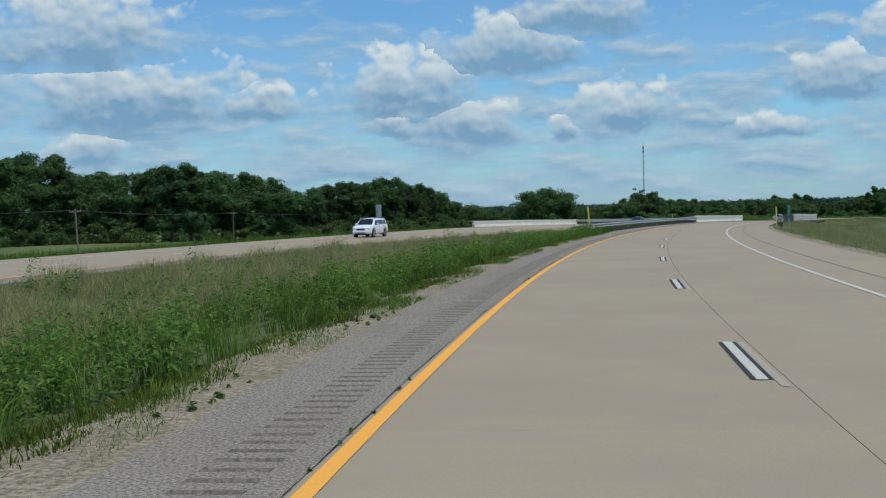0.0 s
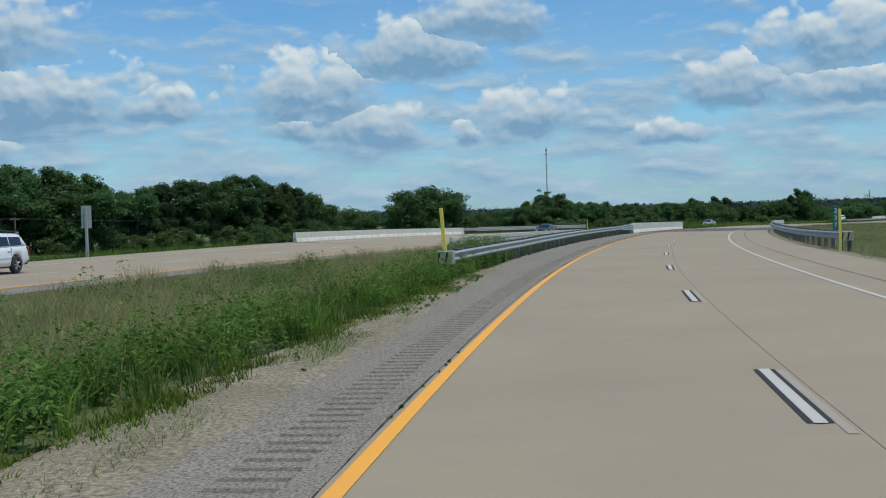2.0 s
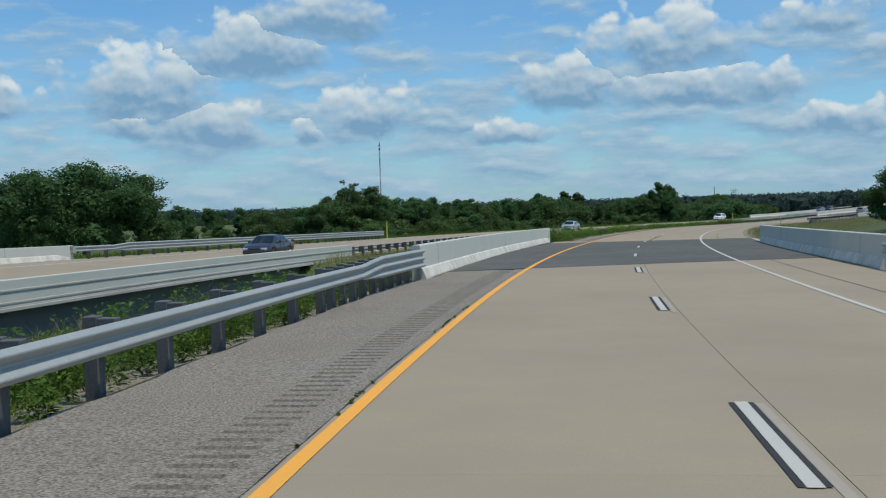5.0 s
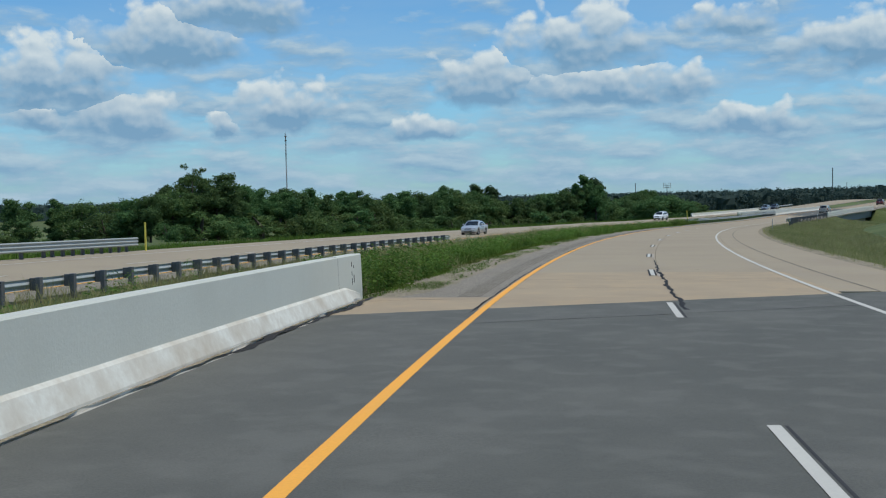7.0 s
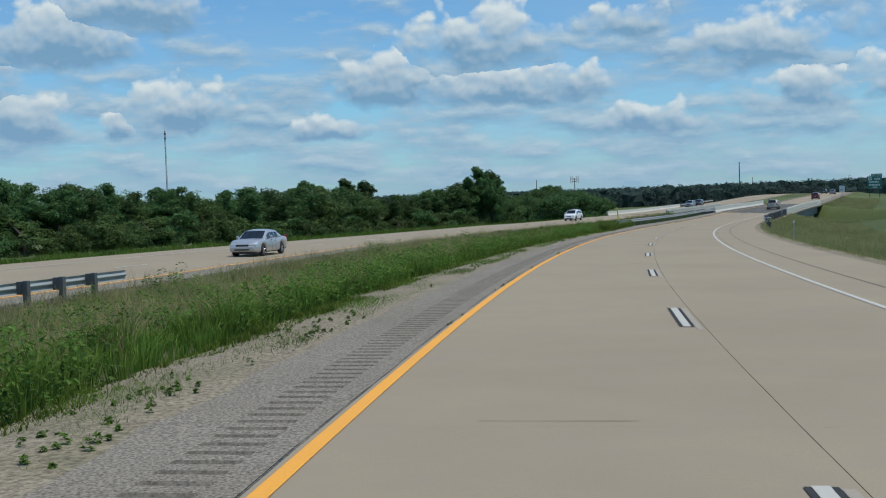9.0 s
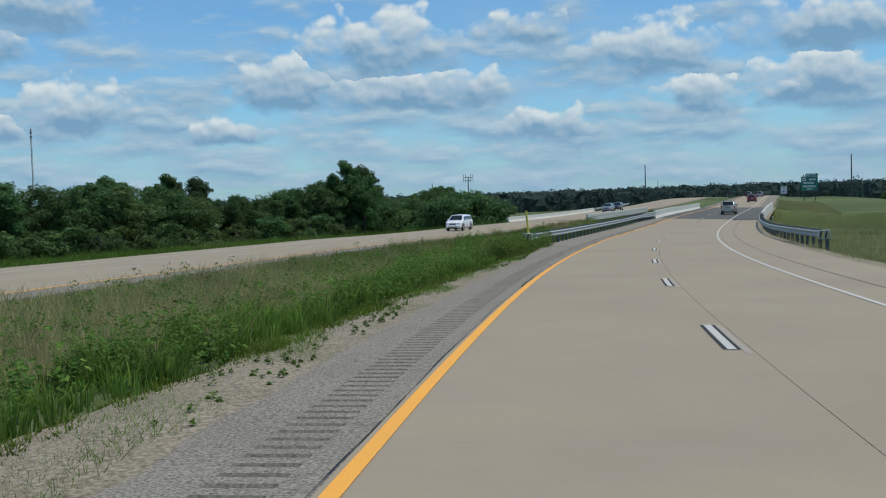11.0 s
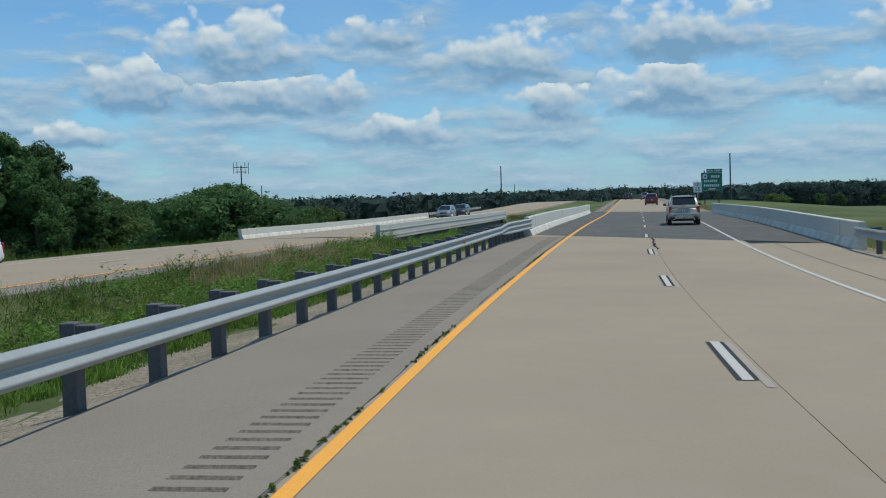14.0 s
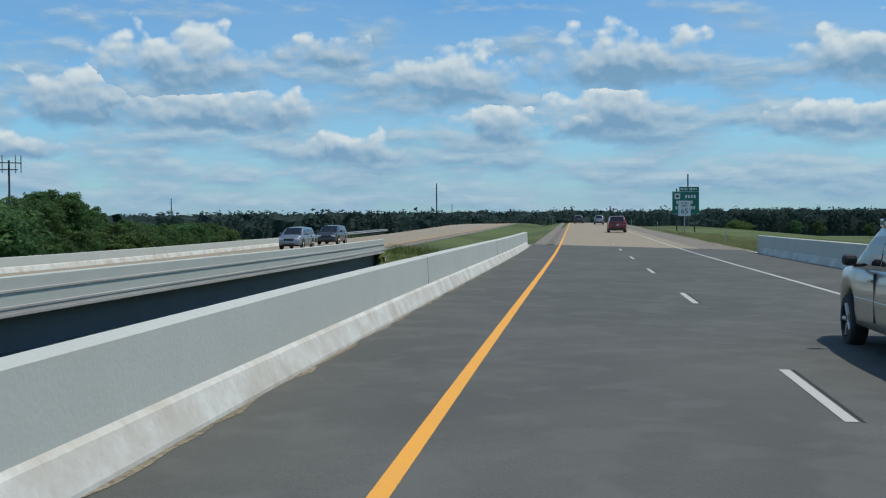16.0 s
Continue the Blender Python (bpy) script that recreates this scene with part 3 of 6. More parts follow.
for a, b, m in ((-60, 161.0, "asphalt"), (196.0, 338.0, "asphalt"), (338.0, 404.8, "old_shoulder"), (475.0, 700, "asphalt")):
    strip("shoulder_outer", shoulder_edge, -4.38, a, b, -0.012, M[m], shoulder, 1.0, 0.1)
    strip("shoulder_inner", -3.86, -3.56, a, b, -0.012, M[m], shoulder, 3.0, 0.1)


def rumble(a, b, mat="asphalt"):
    """A milled band: grooves across it every 0.3 m, with steep ends and floors coloured dark for dust and shade."""
    d0, d1 = -4.38, -3.86
    n = int((b - a) / 0.30)
    st = a + 0.30 * np.arange(n)
    v, f = [], []
    # lands between the grooves
    cols = np.array([0.0, 0.18])
    lands = road_xyz(st[:, None, None] + cols[None, :, None], np.array([d0, d1])[None, None, :] + 0 * st[:, None, None], -0.012)
    ob = link("rumble_land", lands.reshape(-1, 3), (np.arange(n)[:, None] * 4 + np.array([[0, 1, 3, 2]])), M[mat], shoulder)
    tagged(ob, kind="stuff")
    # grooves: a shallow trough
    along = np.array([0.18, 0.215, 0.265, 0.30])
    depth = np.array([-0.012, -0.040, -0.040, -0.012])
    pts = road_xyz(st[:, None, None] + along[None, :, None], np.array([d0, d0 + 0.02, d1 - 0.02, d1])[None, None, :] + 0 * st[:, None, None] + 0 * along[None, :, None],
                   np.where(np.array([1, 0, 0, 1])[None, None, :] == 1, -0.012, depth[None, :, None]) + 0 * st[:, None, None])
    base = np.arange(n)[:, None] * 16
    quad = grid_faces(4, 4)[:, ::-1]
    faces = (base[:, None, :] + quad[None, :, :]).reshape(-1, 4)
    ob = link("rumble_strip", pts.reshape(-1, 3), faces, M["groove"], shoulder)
    tagged(ob, kind="stuff")


rumble(-10, 160.9)
rumble(199.2, 338.0)
rumble(337.8, 404.7, "old_shoulder")
rumble(477, 560)

shoulder_right = thing("shoulder", "pale worn outer shoulder of concrete and asphalt", "road shoulder", kind="structure")
for a, b in ((-60, 167), (200.5, 395.5), (464, 900)):
    strip("shoulder_slab", 3.68, 4.55, a, b, -0.004, M["concrete"], shoulder_right, 4, 0.1)
    strip("shoulder_slab", 4.57, 6.5, a, b, -0.010, M["asphalt"] if a > 420 else M["concrete"], shoulder_right, 4, 0.1)
    strip("seam", 4.535, 4.585, a, b, 0.0, M["groove"], shoulder_right, 3)

# edge lines and lane line
lines = thing("road_marking", "yellow inner edge line and broken white lane line", "road marking", kind="structure")
strip("yellow_line", -3.508, -3.368, -60, 800, 0.0085, M["yellow"], lines, 2)
strip("white_line", 3.37, 3.49, -60, 800, 0.0085, M["white"], lines, 2)
for n in range(-2, 42):
    s = dash_station(n) + (0.2 if 12 < n < 16 else 0)
    if n > 31:
        s = dash_station(32) + 12.37 * (n - 32) + 0.1
    on_deck = 163 < s < 196 or 402 < s < 471
    strip("lane_dash", -0.057, 0.057, s, s + 3.05, 0.011, M["white"], lines, 1.6)
    if on_deck:
        strip("deck_seam", 0.085, 0.115, s, s + 3.05, 0.0085, M["black"], lines, 1.6)
    else:
        strip("contrast_strip", -0.107, -0.061, s + 0.02, s + 3.03, 0.009, M["black"], lines, 1.6)
        strip("contrast_strip", 0.061, 0.107, s + 0.02, s + 3.03, 0.009, M["black"], lines, 1.6)
        strip("old_dash", 0.115, 0.20, s - 0.4, s + 3.0, 0.005, M["ghost"], lines, 1.6)

# opposite carriageway
for a, b, mat, nm in ((-60, 900, "concrete", "paving"),):
    strip(nm, lambda s: float(opp_out(s)) + 3.0, lambda s: float(opp_in(s)) - 1.5, a, b, -0.003, M[mat], opposite, 6, 0.13)
    strip("outer_shoulder", lambda s: float(opp_out(s)), lambda s: float(opp_out(s)) + 2.98, a, b, -0.010, M["concrete"], opposite, 6, 0.13)
    strip("inner_shoulder", lambda s: float(opp_in(s)) - 1.48, lambda s: float(opp_in(s)), a, b, -0.010, M["asphalt"], opposite, 6, 0.13)
strip("white_line", lambda s: float(opp_out(s)) + 3.15, lambda s: float(opp_out(s)) + 3.29, -60, 800, 0.010, M["white"], opposite, 4)
strip("yellow_line", lambda s: float(opp_in(s)) - 1.80, lambda s: float(opp_in(s)) - 1.65, -60, 800, 0.010, M["yellow"], opposite, 4)
for n in range(-2, 48):
    s = 4.0 + 12.2 * n
    strip("lane_dash", lambda q: (float(opp_in(q)) + float(opp_out(q))) / 2 + 0.68, lambda q: (float(opp_in(q)) + float(opp_out(q))) / 2 + 0.82, s, s + 3.05, 0.010, M["white"], opposite, 1.6)


# ---- bridges ----
def deck_mesh(name, ends, d0, d1, z0, z1, mat, parent, n=24, cols=8):
    ds = np.linspace(d0, d1, cols)
    u = np.linspace(0, 1, n)
    s = np.array([[ends(d)[0] + (ends(d)[1] - ends(d)[0]) * x for d in ds] for x in u])
    top = road_xyz(s, ds[None, :] + 0 * s, z1)
    low = road_xyz(s, ds[None, :] + 0 * s, z0)
    f = grid_faces(n, cols)
    v = np.concatenate([top.reshape(-1, 3), low.reshape(-1, 3)])
    N = n * cols
    faces = f[:, ::-1].tolist() + (f + N).tolist()
    rim = [i * cols for i in range(n)] + [(n - 1) * cols + j for j in range(1, cols)] + [i * cols + cols - 1 for i in range(n - 2, -1, -1)] + list(range(cols - 2, 0, -1))
    for a in range(len(rim)):
        b = (a + 1) % len(rim)
        faces.append([rim[a], rim[b], rim[b] + N, rim[a] + N])
    return link(name, v, faces, mat, parent)


def parapet(parent, d0, s0, s1, side, h=0.86, name="parapet", shift=None):
    """A concrete parapet with a sloped toe; side +1 faces right (its body lies to the left of d0)."""
    g = -side
    toe = [(d0, -0.05), (d0 + g * 0.01, 0.04), (d0 + g * 0.11, 0.27), (d0 + g * 0.15, 0.31), (d0 + g * 0.40, 0.31), (d0 + g * 0.40, -0.05)]
    top = [(d0 + g * 0.15, -0.05), (d0 + g * 0.15, 0.302), (d0 + g * 0.17, h - 0.02), (d0 + g * 0.19, h), (d0 + g * 0.39, h), (d0 + g * 0.405, h - 0.02), (d0 + g * 0.405, -0.05)]
    ss = np.linspace(s0, s1, max(3, int((s1 - s0) / 3) + 2))
    ob = sweep(name, top, ss, M["barrier"], parent, shift=shift)
    base = np.array(toe)
    low = np.stack([base[:, 0] * 0.15 + (d0 + g * 0.155) * 0.85, base[:, 1] * 0.45 - 0.02], 1)
    low[-2:, 0] = base[-2:, 0]
    rows = []
    off = shift if shift else (lambda q: 0.0)
    for q in [*np.linspace(s0, s1 - 1.6, max(3, int((s1 - s0) / 3) + 2)), s1 - 0.9, s1 - 0.25]:
        f = min(1.0, max(0.0, (q - s1 + 1.6) / 1.35))
        pr = base * (1 - f) + low * f
        rows.append(road_xyz(q, pr[:, 0] + off(q), pr[:, 1]))
    m = len(base)
    faces = grid_faces(len(rows), m, True)[:, ::-1].tolist() + [list(range(m))[::-1], [(len(rows) - 1) * m + j for j in range(m)]]
    foot = link("toe", np.array(rows).reshape(-1, 3), faces, M["barrier_base"], parent, label="scuffed toe coloured sunlit white, stained brown at the paving")
    bm = bmesh.new()
    bm.from_mesh(foot.data)
    bmesh.ops.recalc_face_normals(bm, faces=bm.faces)
    bm.to_mesh(foot.data)
    bm.free()
    # upright contraction joints and, on the outer face, two shallow ledges
    f = shift if shift else (lambda s: 0.0)
    for s in np.arange(s0 + 3.2, s1 - 1, 19.0):
        bm = bmesh.new()
        v = []
        for ds in (-0.008, 0.008):
            for d, z in ((d0 + g * 0.147, 0.305), (d0 + g * 0.167, h - 0.025), (d0 + g * 0.187, h + 0.0025), (d0 + g * 0.39, h + 0.0025), (d0 + g * 0.39, h - 0.1), (d0 + g * 0.2, h - 0.1), (d0 + g * 0.2, 0.305)):
                v.append(bm.verts.new(road_xyz(s + ds, d + f(s), z)))
        for j in range(7):
            bm.faces.new((v[j], v[(j + 1) % 7], v[7 + (j + 1) % 7], v[7 + j]))
        bm.faces.new(v[:7]), bm.faces.new(v[7:])
        part("joint", bm, M["post"], ob)
    grit = lambda q: d0 + f(q) - g * (0.05 + 0.05 * math.sin(q * 2.1) * math.sin(q * 0.7) + 0.03 * math.sin(q * 5.3))
    strip("grit", (lambda q: d0 + f(q)) if side > 0 else grit, grit if side > 0 else (lambda q: d0 + f(q)), s0 + 1, s1 - 1, 0.0095, M["soil"], parent, 0.5)
    for z in (h - 0.72, h - 0.36):
        sweep("ledge", [(d0 + g * 0.405, z), (d0 + g * 0.435, z + 0.01), (d0 + g * 0.435, z + 0.06), (d0 + g * 0.405, z + 0.07)], ss, M["fascia"], parent, shift=shift)
    return ob


def girders(parent, ends, ds, z0, z1):
    for d in ds:
        a, b = ends(d)
        ss = np.linspace(a + 0.6, b - 0.6, 12)
        t, w = 0.03, 0.2
        prof = [(d - w, z1), (d + w, z1), (d + w, z1 - t), (d + 0.012, z1 - t), (d + 0.012, z0 + t), (d + w, z0 + t), (d + w, z0), (d - w, z0), (d - w, z0 + t), (d - 0.012, z0 + t), (d - 0.012, z1 - t), (d - w, z1 - t)]
        sweep("girder", prof, ss, M["girder"], parent, label="dark blue grey steel plate girder")


def fascia(parent, d, side, s0, s1, deep, name="edge_beam"):
    g = -side
    prof = [(d, -deep), (d, 0.02), (d + g * 0.02, 0.05), (d + g * 0.06, 0.05), (d + g * 0.06, -deep)]
    return sweep(name, prof, np.linspace(s0, s1, 20), M["fascia"], parent)


def abutment(parent, ends, d0, d1, which, z0=-6.2):
    for w in which:
        v = []
        for d in (d0, d1):
            s = ends(d)[w]
            e = -0.35 if w == 0 else 0.35
            for ds_, z in ((0, -0.36), (0, z0), (e * 3, z0), (e * 3, -0.36)):
                v.append(road_xyz(s + ds_, d, z))
        link("abutment", np.array(v), [[0, 1, 5, 4], [1, 2, 6, 5], [2, 3, 7, 6], [3, 0, 4, 7], [0, 3, 2, 1], [4, 5, 6, 7]], M["fascia"], parent)


def pier(parent, s, ds, z0=-6.0, z1=-1.75):
    bm = bmesh.new()
    a, b = road_xyz(s, min(ds) - 0.6, z1), road_xyz(s, max(ds) + 0.6, z1)
    for d in ds:
        p = road_xyz(s, d, z0)
        q = road_xyz(s, d, z1 - 0.5)
        rod(bm, p, q, 0.42, 0.42, 14)
    cap = bmesh.new()
    w = Vector(b - a)
    n = Vector((-w.y, w.x, 0)).normalized() * 0.5
    vs = [cap.verts.new(Vector(p) + n * k + Vector((0, 0, z))) for z in (-0.75, 0) for p, k in ((a, -1), (b, -1), (b, 1), (a, 1))]
    for f in ((0, 3, 2, 1), (4, 5, 6, 7), (0, 1, 5, 4), (1, 2, 6, 5), (2, 3, 7, 6), (3, 0, 4, 7)):
        cap.faces.new([vs[i] for i in f])
    part("pier_cap", cap, M["fascia"], parent)
    part("pier_column", bm, M["fascia"], parent, smooth=False)


def opp1(d):
    return float(np.interp(d, [-32, -19], [133.5, 137.0])), float(np.interp(d, [-32, -19], [181.0, 192.0]))


def opp2(d):
    return float(np.interp(d, [-30, -15], [431.0, 415.0])), float(np.interp(d, [-30, -15], [503.0, 473.5]))


def bridge(ends, dl, dr, label, left, right, overlay, pier_at, lift=0.006, h=0.88, slab=0.34, steel=1.4):
    b = thing("bridge", label, "bridge", kind="structure")
    deck_mesh("deck_overlay", ends, dl + 0.35, dr - 0.35, -0.03, lift, M["deck"] if overlay else M["concrete"], b)
    deck_mesh("deck_slab", ends, dl, dr, -slab, -0.032, M["fascia"], b)
    n = 5
    girders(b, ends, [dl + 0.7 + (dr - dl - 1.4) * i / (n - 1) for i in range(n)], -slab - steel, -slab - 0.005)
    abutment(b, ends, dl, dr, (0, 1))
    for s in pier_at:
        pier(b, s, [dl + 1.2, (dl + dr) / 2, dr - 1.2])
    for (d, s0, s1, side, curve) in (left, right):
        parapet(b, d, s0, s1, side, h=h, shift=curve)
        fascia(b, (d - 0.42 if side > 0 else d + 0.42), -side, s0 + 1, s1 - 1, slab - 0.02)
    return b


b1_bridge = bridge(bridge1, -6.35, 7.0, "short highway bridge with dark overlay and white parapets", (-5.95, 156.0, 199.3, 1, lambda s: float(np.interp(s, [156, 165, 199], [0.1, 0.05, -0.33]))), (6.55, 158.0, 192.0, -1, None), True, (180.0,), h=0.94)
bridge(bridge2, -5.62, 6.9, "long highway bridge with dark overlay and white parapets", (-5.22, 405.0, 471.5, 1, None), (6.45, 391.0, 460.8, -1, None), True, (424.0, 449.0))
bridge(opp1, -31.6, -18.1, "bridge of the opposite carriageway with white parapets", (-31.0, 134.6, 182.0, 1, None), (-18.6, 136.0, 192.6, -1, None), False, (161.0,), h=0.80, slab=0.12, steel=1.1)
bridge(opp2, -29.9, -14.6, "long bridge of the opposite carriageway on steel girders", (-29.1, 430.5, 505.0, 1, None), (-15.05, 413.5, 473.5, -1, None), False, (446.0, 468.0), h=0.78, slab=0.10, steel=0.95)


# rust-stained anchor holes and their drips at the end of the parapet
M["rust"] = material("rust_stain", (0.05, 0.042, 0.036), 0.9, grain=(80, (0.10, 0.08, 0.06), 0.6), spec=0.18)
for s, z0, z1 in ((198.36, 0.70, 0.80), (198.37, 0.50, 0.60), (198.38, 0.32, 0.46), (198.53, 0.66, 0.72), (198.54, 0.36, 0.52)):
    face = lambda z: -5.95 - 0.325 - 0.15 - 0.02 * (z - 0.302) / 0.62
    v = []
    for out in (0.012, -0.004):
        for ds, z in ((-0.009, z1), (0.009, z1), (0.013, z1 - 0.04), (0.004, z0), (-0.004, z0), (-0.013, z1 - 0.04)):
            v.append(road_xyz(s + ds, face(z) + out, z))
    f = [[0, 1, 2, 3, 4, 5], [11, 10, 9, 8, 7, 6]] + [[i, 6 + i, 6 + (i + 1) % 6, (i + 1) % 6] for i in range(6)]
    link("rust_streak", np.array(v), f, M["rust"], b1_bridge)


# ---- guardrails ----
def beam_profile(waves, z0):
    """The folded sheet of a W or three-wave beam, as (depth, z), front then back."""
    pitch = 0.194
    pts = [(0.03, z0)]
    for i in range(waves):
        z = z0 + i * pitch
        pts += [(0.074, z + 0.040), (0.083, z + 0.052), (0.083, z + 0.066), (0.074, z + 0.078)]
        pts += [(0.008, z + 0.138), (0.0, z + 0.148), (0.0, z + 0.164), (0.008, z + 0.174)] if i < waves - 1 else [(0.035, z + 0.118)]
    return pts


def guardrail(label, line, stations, side, name="guardrail", three_from=None, group="", end_plate=True, posts=True, drop=0.0):
    """line(s): offset of the traffic face. side +1: traffic to the right of it."""
    g = thing(name, label, "guardrail", group)
    a, b = stations
    ss = np.arange(a, b + 0.01, 1.905)

    def run(s0, s1, waves, z0):
        f = beam_profile(waves, z0 - drop)
        front = [(side * (p - 0.083), z) for p, z in f]
        back = [(side * (p - 0.083 - 0.006), z) for p, z in f][::-1]
        n = max(2, int((s1 - s0) / 1.905 * 2) + 1)
        sweep("rail", front + back, np.linspace(s0, s1, n), M["zinc"], g, shift=line)

    cut = three_from if three_from else b
    run(a, cut - (1.9 if three_from else 0), 2, 0.425)
    if three_from:
        run(cut - 0.02, b, 3, 0.335)
        # the tapered piece that opens a two-wave beam into a three-wave beam
        three = np.array(beam_profile(3, 0.335))
        two = np.array([(0.03, 0.425 - 0.003 * (8 - i)) for i in range(8)] + beam_profile(2, 0.425))
        rows = []
        for f in np.linspace(0, 1, 5):
            s = cut - 1.9 + 1.9 * f
            pr = two * (1 - f) + three * f
            pr = np.concatenate([pr, pr[::-1] - np.array([0.006, 0.0])])
            rows.append(road_xyz(s, side * (pr[:, 0] - 0.083) + line(s), pr[:, 1]))
        link("transition_rail", np.array(rows).reshape(-1, 3), grid_faces(5, 2 * len(three), True), M["zinc"], g)
        ss = np.concatenate([ss[ss < b - 9], np.arange(b - 8.5, b + 0.9, 0.9525)])
    if posts:
        bm = bmesh.new()
        box(bm, -0.075, 0.075, -0.09, 0.09, -0.35, 0.79)
        bevelled(bm, 0.008, 1)
        first = None
        for s in ss[:-1]:
            d = line(s)
            m = on_road(s, d - side * 0.36, -drop)
            if first is None:
                first = part("post", bm, M["post"], g)
                first.matrix_basis = m
                bb = bmesh.new()
                box(bb, -0.10, 0.10, -0.075, 0.075, 0.40, 0.77)
                bevelled(bb, 0.008, 1)
                block = part("blockout", bb, M["post"], g)
                block.matrix_basis = on_road(s, d - side * 0.19, -drop)
            else:
                o = new("post", first.data)
                o.parent, o.matrix_basis = g, m
                o = new("blockout", block.data)
                o.parent, o.matrix_basis = g, on_road(s, d - side * 0.19, -drop)
    if end_plate:
        s = a
        bm = bmesh.new()
        box(bm, -0.10, 0.42, -0.30, 0.05, 0.36, 0.77)
        bevelled(bm, 0.02, 2)
        e = part("end_plate", bm, M["zinc"], g, "steel end terminal box")
        for i in range(4):
            st = bmesh.new()
            v = [st.verts.new(p) for p in ((-0.09 + 0.12 * i, -0.304, 0.40), (-0.03 + 0.12 * i, -0.304, 0.40), (0.03 + 0.12 * i, -0.304, 0.73), (-0.03 + 0.12 * i, -0.304, 0.73))]
            st.faces.new(v)
            bmesh.ops.solidify(st, geom=st.faces[:], thickness=0.003)
            part("chevron", st, M["marker"] if i % 2 else M["black"], e)
        e.matrix_basis = on_road(s, line(s) - side * 0.1 - (0.3 if side > 0 else 0.03))
    return g


def lane_curve(xs, ys):
    return lambda s: float(np.interp(s, xs, ys))


guardrail("galvanised steel guardrail on dark posts along the median shoulder", lane_curve([83.8, 98, 150, 156], [-6.5, -6.1, -6.02, -5.86]), (83.8, 156), 1, three_from=151)
guardrail("galvanised steel guardrail on dark posts along the median shoulder", lane_curve([335, 347, 398, 405], [-6.4, -6.0, -5.65, -5.2]), (335, 405), 1, three_from=399)
guardrail("galvanised steel guardrail along the outer shoulder", lane_curve([100, 112, 152, 158], [7.3, 6.8, 6.7, 6.6]), (100, 158), -1)
guardrail("galvanised steel guardrail along the outer shoulder", lane_curve([330, 350, 385, 391], [7.4, 6.7, 6.5, 6.45]), (330, 391), -1)
guardrail("galvanised guardrail on the far edge of the opposite road", lane_curve([182, 235, 240], [-31.0, -30.9, -31.2]), (182.0, 237), 1, three_from=188)
guardrail("galvanised guardrail on the median edge of the opposite road", lane_curve([192.6, 205, 262], [-18.5, -18.2, -17.8]), (192.6, 262), -1, end_plate=False, drop=0.12)
guardrail("galvanised guardrail on the far edge of the opposite road", lane_curve([505, 560], [-29.1, -29.3]), (505, 560), 1, end_plate=False)


def rail_reflectors(line, stations, side):
    for s in stations:
        bm = bmesh.new()
        box(bm, -0.02, 0.02, -0.045, 0.045, 0.50, 0.60)
        bevelled(bm, 0.006, 1)
        r = tagged(part("reflector", bm, M["amber"]), "small amber reflector bolted to the guardrail", "reflector", "rail reflectors")
        r.matrix_basis = on_road(s, line(s) - side * 0.03)


M["amber"] = material("amber_reflector", (0.55, 0.24, 0.03), 0.3, grain=(60, (0.42, 0.18, 0.03), 0.4))
rail_reflectors(lane_curve([83.8, 98, 150, 156], [-6.5, -6.1, -6.02, -5.86]), (98.6, 129.0), 1)
rail_reflectors(lane_curve([335, 347, 398, 405], [-6.4, -6.0, -5.65, -5.2]), (357.0, 387.5), 1)


def old_post(s, d, h):
    """A free-standing grey timber post behind the guardrail's end."""
    t = thing("timber_post", "short grey weathered timber post behind the guardrail", "post", "timber posts", m=pose(*[float(c) for c in ground_xyz(s, d)], 0, 0, heading(s)))
    lump_post = bmesh.new()
    box(lump_post, -0.09, 0.09, -0.08, 0.08, -0.4, h)
    bevelled(lump_post, 0.012, 1)
    part("shaft", lump_post, M["wood"], t)


for i, (s, d) in enumerate(((87.4, -7.25), (89.1, -7.15), (90.9, -7.05), (92.6, -6.95), (338.4, -6.95), (340.3, -6.85))):
    old_post(s, d, 0.80 + 0.03 * (i % 3))


def marker_post(s, d, h=2.0, lean=0.0):
    """A tall square yellow guardrail-end marker."""
    t = thing("marker_post", "tall yellow flat marker post at a guardrail end", "marker post", "yellow markers")
    x, y, z = ground_xyz(s, d)
    t.matrix_basis = pose(float(x), float(y), float(z), 0, lean, heading(s))
    bm = bmesh.new()
    box(bm, -0.055, 0.055, -0.03, 0.03, -0.1, h)
    bevelled(bm, 0.008, 1)
    part("board", bm, M["marker"], t)
    bm = bmesh.new()
    box(bm, -0.05, 0.05, 0.032, 0.05, -0.3, 0.5)
    part("stake", bm, M["steel_dark"], t)
    return t


marker_post(83.9, -6.74, 2.25, -4)
marker_post(335.0, -6.5, 2.15, -5)
marker_post(99.4, 7.2, 1.9)
marker_post(237.8, -31.0, 1.9)


